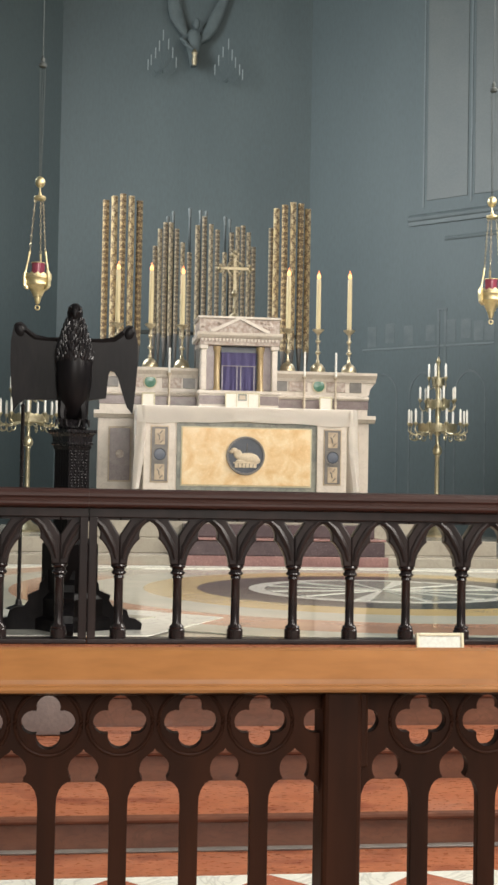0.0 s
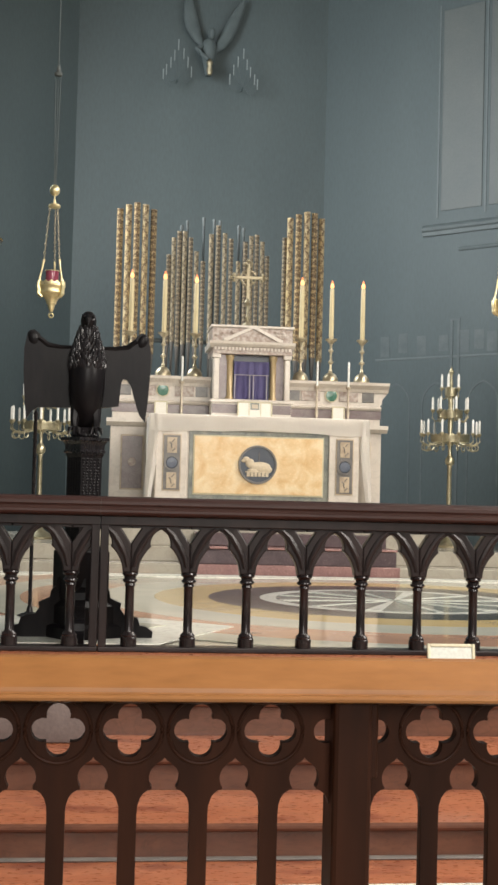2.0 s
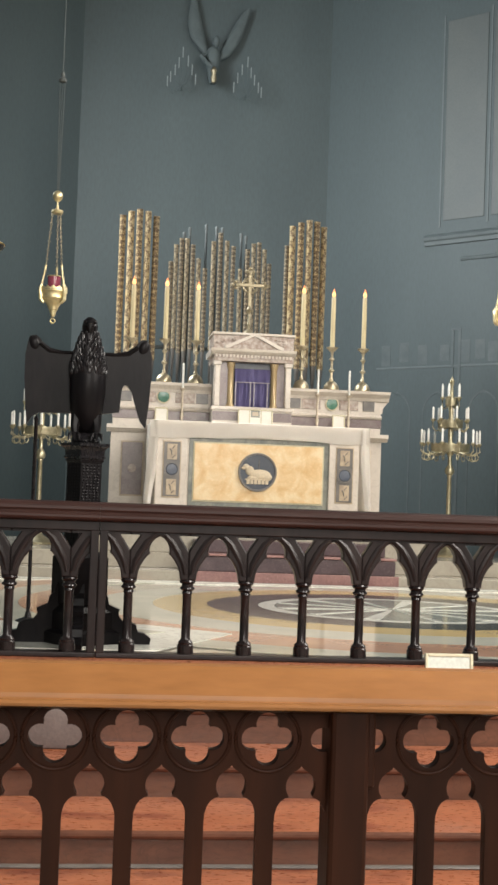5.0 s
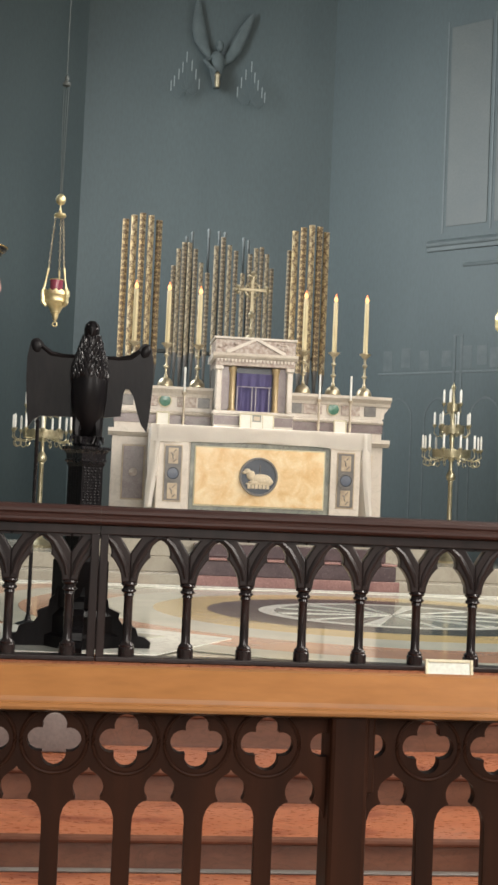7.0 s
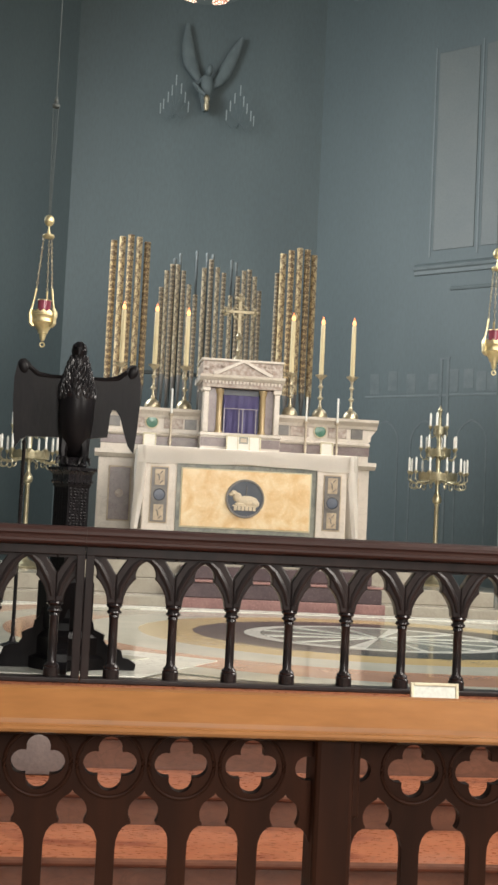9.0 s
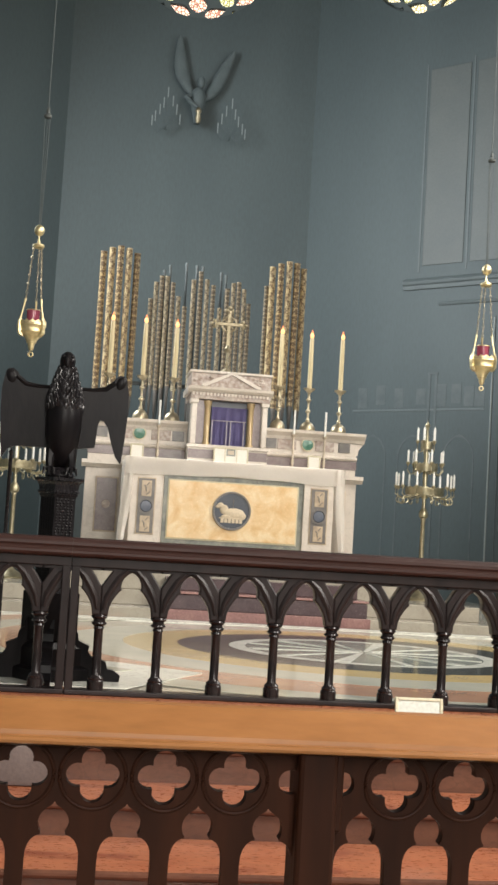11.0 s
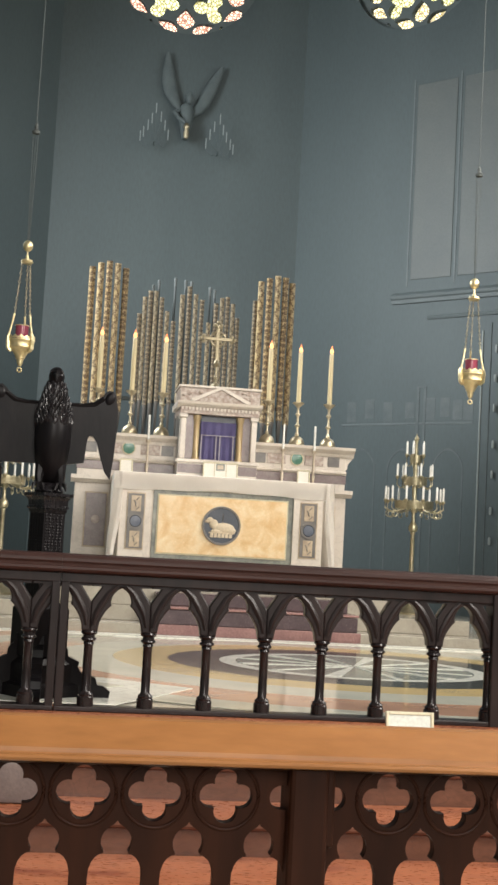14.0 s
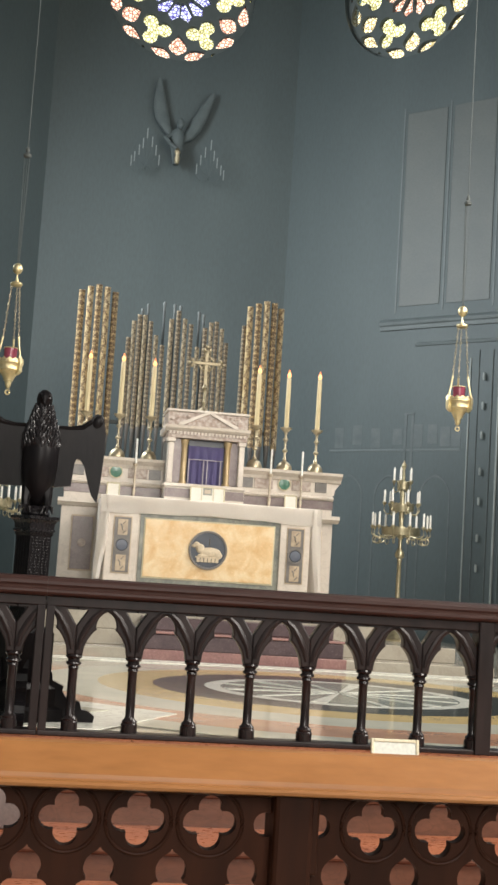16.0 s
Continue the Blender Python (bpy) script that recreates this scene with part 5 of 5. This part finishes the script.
# ---- eagle lectern ----
def lectern():
    LX, LY = -0.103, 6.40
    root = thing("eagle_lectern", "black carved oak lectern with a spread-winged eagle", "lectern", (LX, LY, FLOOR_Z))
    z = -FLOOR_Z
    turn = pose(0, 0, 0, 0, 0, 35)
    def sq(profile):
        return lathe([(r * math.sqrt(2), h) for r, h in profile], 4, m=turn @ pose(0, 0, 0, 0, 0, 45))
    part("shaft", sq([(0.10, 0.2), (0.10, 0.43), (0.0625, 0.46), (0.0625, 0.90), (0.07, 0.915)]), EBONY_MATT, root)
    part("capital", sq([(0.066, 0.905), (0.068, 0.92), (0.075, 0.925), (0.075, 0.935), (0.07, 0.94), (0.072, 0.965), (0.080, 0.98), (0.088, 0.985), (0.088, 1.0)]), EBONY, root)
    for k in range(4):
        a = 35 + 90 * k
        bm = bmesh.new()
        for j in range(30):
            for k2 in range(5):
                bmesh.ops.create_icosphere(bm, subdivisions=1, radius=random.uniform(0.005, 0.0085), matrix=Matrix.Translation((0.0625, -0.044 + 0.022 * k2 + random.uniform(-0.004, 0.004), 0.47 + j * 0.0145)) @ Matrix.Diagonal((0.6, 1, 1.2, 1)))
        part("carving", bm, EBONY_MATT, root, "carved foliage strip", at=pose(0, 0, 0, 0, 0, a), smooth=True)
        prof = [(0.07, 0.0), (0.36, 0.0), (0.365, 0.035), (0.33, 0.06), (0.30, 0.065), (0.29, 0.10), (0.26, 0.115), (0.22, 0.12), (0.20, 0.15), (0.205, 0.175), (0.17, 0.19), (0.15, 0.2), (0.145, 0.235), (0.12, 0.26), (0.11, 0.30), (0.07, 0.33)]
        part("foot_bracket", prism(prof, -0.028, 0.028), EBONY_MATT, root, "stepped scroll foot", at=pose(0, 0, 0, 0, 0, a - 45 + 10))
    part("base", sq([(0.15, 0.0), (0.15, 0.06), (0.12, 0.075), (0.12, 0.16), (0.095, 0.19), (0.083, 0.2)]), EBONY_MATT, root)
    part("perch", lathe([(0.062, 0.995), (0.075, 1.01), (0.07, 1.03), (0.045, 1.05), (0.0, 1.055)], 20), EBONY, root, smooth=True)

    # the eagle: one carved piece
    bm = bmesh.new()
    rows = []
    for r, h, y, f in ((0.03, 1.04, 0.03, 1), (0.058, 1.08, 0.0, 1), (0.079, 1.16, -0.02, 1), (0.089, 1.25, -0.03, 1), (0.090, 1.33, -0.03, 1), (0.084, 1.40, -0.025, 1), (0.066, 1.46, -0.02, 1), (0.045, 1.51, -0.02, 1), (0.036, 1.55, -0.03, 1.1), (0.040, 1.585, -0.04, 1.2), (0.034, 1.615, -0.03, 1.2), (0.015, 1.633, -0.02, 1.2)):
        rows.append([bm.verts.new((r * math.cos(2 * math.pi * i / 20), y + r * f * math.sin(2 * math.pi * i / 20), h)) for i in range(20)])
    for a, b in zip(rows, rows[1:]):
        for i in range(20):
            bm.faces.new((a[i], a[(i + 1) % 20], b[(i + 1) % 20], b[i]))
    bm.faces.new(rows[0])
    bm.faces.new(rows[-1])
    tube([(0, -0.075, 1.597), (0, -0.105, 1.585), (0, -0.112, 1.555)], [0.020, 0.014, 0.003], 8, bm)
    for s in (-1, 1):
        bmesh.ops.create_uvsphere(bm, u_segments=8, v_segments=6, radius=0.010, matrix=Matrix.Translation((s * 0.022, -0.075, 1.603)))
        tube([(s * 0.045, -0.03, 1.14), (s * 0.055, -0.05, 1.08), (s * 0.055, -0.06, 1.04)], [0.035, 0.022, 0.016], 8, bm)
        for k in (-1, 0, 1):
            tube([(s * 0.055, -0.06, 1.045), (s * 0.055 + k * 0.022, -0.085, 1.04), (s * 0.055 + k * 0.028, -0.10, 1.012)], [0.013, 0.011, 0.004], 6, bm)
        out = [(0.055, 1.465), (0.14, 1.462), (0.20, 1.470), (0.228, 1.490), (0.245, 1.522), (0.268, 1.540), (0.292, 1.534), (0.308, 1.50), (0.318, 1.44), (0.318, 1.33), (0.310, 1.20), (0.298, 1.088)]
        if s > 0:
            out += [(0.268, 1.125), (0.245, 1.19), (0.222, 1.27), (0.20, 1.302), (0.182, 1.305), (0.172, 1.28), (0.163, 1.165), (0.06, 1.15)]
        else:
            out += [(0.27, 1.13), (0.24, 1.148), (0.10, 1.15), (0.06, 1.15)]
        part("wing", prism([(s * x, h) for x, h in out], 0.02, 0.055), EBONY_MATT, root, "carved spread wing")
        tube([(s * 0.05, 0.03, 1.455), (s * 0.14, 0.028, 1.455), (s * 0.20, 0.024, 1.465), (s * 0.245, 0.02, 1.50)], [0.012, 0.012, 0.014, 0.012], 8, bm)
        bmesh.ops.create_uvsphere(bm, u_segments=14, v_segments=10, radius=0.034, matrix=Matrix.Translation((s * 0.275, 0.03, 1.498)) @ Matrix.Rotation(s * 0.35, 4, "Y") @ Matrix.Diagonal((0.9, 0.5, 1.25, 1)))
    # scale feathers on neck and breast
    plumes = []
    for row, h in enumerate([1.355 + 0.0165 * k for k in range(12)]):
        r = min(0.037 + (1.545 - h) * 0.31, 0.086)
        for i in range(13):
            a = math.pi + math.pi * (i + 0.5 * (row % 2)) / 13 + random.uniform(-0.08, 0.08)
            tilt = radians(16 + random.uniform(-6, 10))
            up = Matrix.Translation((r * math.cos(a), -0.025 + r * math.sin(a), h + random.uniform(-0.006, 0.006))) @ Matrix.Rotation(a + math.pi / 2, 4, "Z") @ Matrix.Rotation(random.uniform(-0.25, 0.25), 4, "Y") @ Matrix.Rotation(tilt, 4, "X")
            plumes.append(up)
    eagle = part("eagle", bm, EBONY_MATT, root, "carved black oak eagle with spread wings", smooth=True)
    one = part("feather", tube([(0, 0, 0.022), (0, -0.002, 0.006), (0, -0.003, -0.010), (0, -0.006, -0.028)], [0.003, 0.009, 0.0085, 0.001], 6), EBONY, eagle, at=plumes[0], smooth=True)
    for up in plumes[1:]:
        put("feather", one.data, None, eagle, at=up)


lectern()

pole = thing("processional_pole", "thin dark metal pole on a foot behind the lectern", "pole", (-0.405, 7.38, FLOOR_Z))
part("rod", lathe([(0.014, 0.02), (0.011, 0.05), (0.011, 1.16), (0.016, 1.17), (0.0, 1.2)], 12), EBONY, pole, smooth=True)
part("foot", lathe([(0, 0), (0.07, 0), (0.07, 0.012), (0.02, 0.03), (0.014, 0.06)], 20), EBONY, pole, smooth=True)


# ---- arcaded communion rail ----
RY, PITCH, B0 = 5.90, 0.2724, 0.1316
rail = thing("communion_rail", "dark oak communion rail with pointed arcade and turned balusters", "communion rail", (0, RY, FLOOR_Z))
z = -FLOOR_Z


def arch_hole(c):
    h = [(c - 0.099, 0.938)] + [(c - 0.096, 0.962), (c - 0.086, 0.990), (c - 0.072, 1.015), (c - 0.056, 1.036), (c - 0.043, 1.047), (c - 0.047, 1.062), (c - 0.044, 1.082), (c - 0.034, 1.103), (c - 0.018, 1.119), (c, 1.129)]
    return [(x, zz + z) for x, zz in h + [(2 * c - x, zz) for x, zz in h[-2::-1]]]


for k in range(-8, 15):
    c = B0 + PITCH * (k + 0.5)
    cut = [(x, zz) for x, zz in arch_hole(c)]
    out = [(c - PITCH / 2, 0.930 + z)] + [(c - 0.1, 0.930 + z), cut[0]] + cut[1:-1] + [cut[-1], (c + 0.1, 0.930 + z), (c + PITCH / 2, 0.930 + z), (c + PITCH / 2, 1.062 + z), (c + PITCH / 2 - 0.024, 1.10 + z), (c + PITCH / 2 - 0.046, 1.133 + z), (c + PITCH / 2, 1.133 + z), (c + PITCH / 2, 1.15 + z), (c - PITCH / 2, 1.15 + z), (c - PITCH / 2, 1.133 + z), (c - PITCH / 2 + 0.046, 1.133 + z), (c - PITCH / 2 + 0.024, 1.10 + z), (c - PITCH / 2, 1.062 + z)]
    put("arch", plate(out, [], 0.062, 0.007), DARK_OAK, rail)
    # raised inner moulding following the arch
    bm = bmesh.new()
    for side in (-1, 1):
        pts3 = [(c + side * 0.122, -0.028, 0.955 + z), (c + side * 0.110, -0.027, 1.01 + z), (c + side * 0.084, -0.026, 1.06 + z), (c + side * 0.056, -0.027, 1.105 + z), (c + side * 0.02, -0.028, 1.139 + z)]
        tube(pts3, [0.010, 0.015, 0.017, 0.015, 0.009], 8, bm)
    part("arch_moulding", bm, DARK_OAK, rail, smooth=True)

bal = lathe([(0.020, 0.935), (0.034, 0.93), (0.038, 0.922), (0.034, 0.914), (0.027, 0.91), (0.027, 0.90), (0.033, 0.896), (0.035, 0.889), (0.029, 0.882), (0.022, 0.878), (0.025, 0.868), (0.021, 0.862), (0.021, 0.66), (0.024, 0.652), (0.03, 0.647), (0.035, 0.64), (0.033, 0.633), (0.038, 0.628), (0.038, 0.585)][::-1], 18, m=Matrix.Translation((0, 0, z)))
first = part("baluster", bal, BALUSTER, rail, "turned baluster", at=(B0, 0, 0), smooth=True)
for k in range(-8, 15):
    if k not in (0,):
        put("baluster", first.data, None, rail, "turned baluster", at=(B0 + PITCH * k, 0, 0))
X0, X1 = B0 - PITCH * 8, B0 + PITCH * 15
cop = [(-0.055, 1.148), (-0.055, 1.188), (-0.072, 1.196), (-0.080, 1.206), (-0.080, 1.216), (-0.073, 1.222), (-0.076, 1.232), (-0.086, 1.242), (-0.086, 1.256), (-0.074, 1.270), (-0.05, 1.277), (0.05, 1.277), (0.08, 1.262), (0.08, 1.21), (0.055, 1.19), (0.055, 1.148)]
for a, b in ((X0, -0.0126), (-0.0114, X1)):
    part("coping", profile_x([(y, h + z) for y, h in cop[1:-1]], a, b), RAIL_TOP, rail, "moulded mahogany coping")
    part("bottom_rail", boxm(a, b, -0.05, 0.05, 0.0, 0.024, bevel=0.006), DARK_OAK, rail)
    part("top_beam", boxm(a, b, -0.045, 0.045, 1.1452 + z, 1.189 + z, bevel=0.004), DARK_OAK, rail)
for x in (-0.033, 0.009):
    part("stile", boxm(x - 0.019, x + 0.019, -0.048, 0.048, 0.022, 1.147 + z, bevel=0.004), DARK_OAK, rail, "meeting stile")
part("end_post", boxm(2.035, 2.112, -0.06, 0.06, 0.0, 1.19 + z, bevel=0.006), DARK_OAK, rail, "square post")

frame_stand = thing("notice", "small framed notice leaning on the step below the rail", "notice", pose(1.588, 5.60, 0.4165, -10, 0, 0))
part("frame", put_frame(0.222, 0.234, 0.02), CREAM_FRAME, frame_stand, "cream painted frame")
part("sheet", boxm(-0.1, 0.1, -0.004, 0.006, 0.012, 0.222), PAPER, frame_stand, "pale paper sheet")
part("print_line", boxm(-0.08, 0.03, -0.0055, -0.0045, 0.098, 0.103), INK, frame_stand)
part("print_line", boxm(-0.08, 0.08, -0.0055, -0.0045, 0.08, 0.085), INK, frame_stand)

hassock = thing("kneeler", "long grey cloth kneeler lying on the red step", "kneeler", (-0.6, 5.36, 0.262))
part("cushion", boxm(-0.55, 0.60, -0.085, 0.085, 0.0, 0.165, bevel=0.02), GREY_CLOTH, hassock, smooth=True)
part("top_band", boxm(-0.53, 0.58, -0.06, 0.06, 0.1655, 0.175, bevel=0.004), GREY_CLOTH, hassock)

# ---- nearest rail: traceried oak barrier ----
NY, NP = 2.60, 0.1445
near = thing("front_rail", "brown oak rail with quatrefoil tracery and honey oak handrail", "rail", (0, NY, 0))


def quatrefoil(c, zc=0.8265, r=0.0245, o=0.030):
    pts = []
    for k in range(4):
        a0 = 90 * k
        cx, cz = c + o * math.cos(radians(a0)), zc + o * math.sin(radians(a0))
        pts += arc(cx, cz, r, a0 - 104, a0 + 104, 10)
    return pts


def light(c, zb):
    h = [(c - 0.054, zb), (c - 0.054, 0.655), (c - 0.053, 0.674), (c - 0.048, 0.690), (c - 0.041, 0.700), (c - 0.033, 0.7055), (c - 0.0262, 0.7075), (c - 0.0245, 0.7105), (c - 0.0282, 0.7165), (c - 0.0305, 0.725), (c - 0.0308, 0.734), (c - 0.0285, 0.743), (c - 0.0245, 0.7505), (c - 0.0175, 0.7575), (c - 0.009, 0.7635), (c - 0.003, 0.768), (c, 0.7725)]
    return h + [(2 * c - x, y) for x, y in h[-2::-1]]


def near_panel(x0, x1, first_quat, n):
    holes = []
    for k in range(n):
        q = first_quat + NP * k
        if x0 + 0.06 < q < x1 - 0.06:
            holes.append(quatrefoil(q))
        elif x0 - 0.04 <= q <= x1 + 0.04:
            side = 1 if q < (x0 + x1) / 2 else -1
            e = x0 + 0.004 if side > 0 else x1 - 0.004
            tip = q + side * 0.030
            if (tip - e) * side > 0.01:
                lobe = arc(tip, 0.8265, 0.0245, -90 if side > 0 else 270, 90, 10)
                holes.append([(e, 0.802)] + lobe + [(e, 0.851)])
        c = q - NP / 2
        if x0 + 0.055 < c < x1 - 0.055:
            holes.append(light(c, 0.13))
    put("tracery_panel", plate([(x0, 0.03), (x1, 0.03), (x1, 0.905), (x0, 0.905)], holes, 0.03, 0.005), NEAR_OAK, near, "pierced quatrefoil and arch tracery", at=(0, 0.015, 0))
    for k in range(n):
        q = first_quat + NP * k
        if x0 + 0.07 < q < x1 - 0.07:
            part("quatrefoil_ring", ring(0.0665, 0.0042, 0, 36, axis="Y"), NEAR_OAK, near, at=(q, 0.0, 0.8265), smooth=True)


PX = 0.5265
near_panel(PX - 0.035 - NP * 9.2, PX - 0.035, 0.5 - NP * 9, 10)
near_panel(PX + 0.035, PX + 0.035 + NP * 9.2, 0.5498, 10)
for x in (PX, PX - NP * 9.2 - 0.075, PX + NP * 9.2 + 0.075):
    bm = boxm(x - 0.0465, x + 0.034, -0.045, 0.075, 0.0, 0.9, bevel=0.010)
    part("post", bm, NEAR_OAK, near, "square oak post")
    part("post_head", boxm(x + 0.010, x + 0.048, -0.035, 0.07, 0.735, 0.899, bevel=0.006), NEAR_OAK, near, "square oak post head")
hr = [(-0.046, 0.893), (-0.058, 0.894), (-0.064, 0.897), (-0.065, 0.902), (-0.062, 0.9065), (-0.056, 0.9085), (-0.0515, 0.909), (-0.0495, 0.912), (-0.046, 0.920), (0.0, 0.956), (0.02, 0.970), (0.045, 0.973), (0.10, 0.966), (0.115, 0.955), (0.115, 0.91), (0.10, 0.893)]
part("handrail", profile_x(hr, PX - NP * 9.2 - 0.12, PX + NP * 9.2 + 0.12), HONEY, near, "polished honey oak handrail")
part("under_moulding", profile_x([(-0.028, 0.886), (-0.034, 0.888), (-0.04, 0.8925), (0.08, 0.8925), (0.08, 0.886)], PX - NP * 9.2 - 0.1, PX + NP * 9.2 + 0.1), NEAR_OAK, near)
part("sill", boxm(PX - NP * 9.2 - 0.1, PX + NP * 9.2 + 0.1, -0.04, 0.09, 0.0, 0.09, bevel=0.01), NEAR_OAK, near)

# ---- nave floor tiles, laid on the diagonal ----
nave = bpy.data.objects["floor_nave"]
D = 0.517
def tile_mesh(pts, m):
    bm = slab(pts, -0.001, 0.007)
    me = bpy.data.meshes.new("tile")
    bmesh.ops.recalc_face_normals(bm, faces=bm.faces)
    bm.to_mesh(me)
    bm.free()
    me.materials.append(m)
    return me
g = D / 2 - 0.002
full = {m.name: tile_mesh([(0, -g), (g, 0), (0, g), (-g, 0)], m) for m in (FLOOR_WHITE, TILE_RED)}
half = tile_mesh([(-g, 0), (g, 0), (0, -g)], FLOOR_WHITE)
for i in range(-6, 9):
    put("tile", half, None, nave, at=(0.10 + D * (i + 0.5), 4.259, 0))
for j in range(1, 7):
    for i in range(-6, 9):
        put("tile", full[(TILE_RED if j % 2 else FLOOR_WHITE).name], None, nave, at=(0.10 + D * (i + (0.0 if j % 2 else 0.5)), 4.259 - j * D / 2, 0))
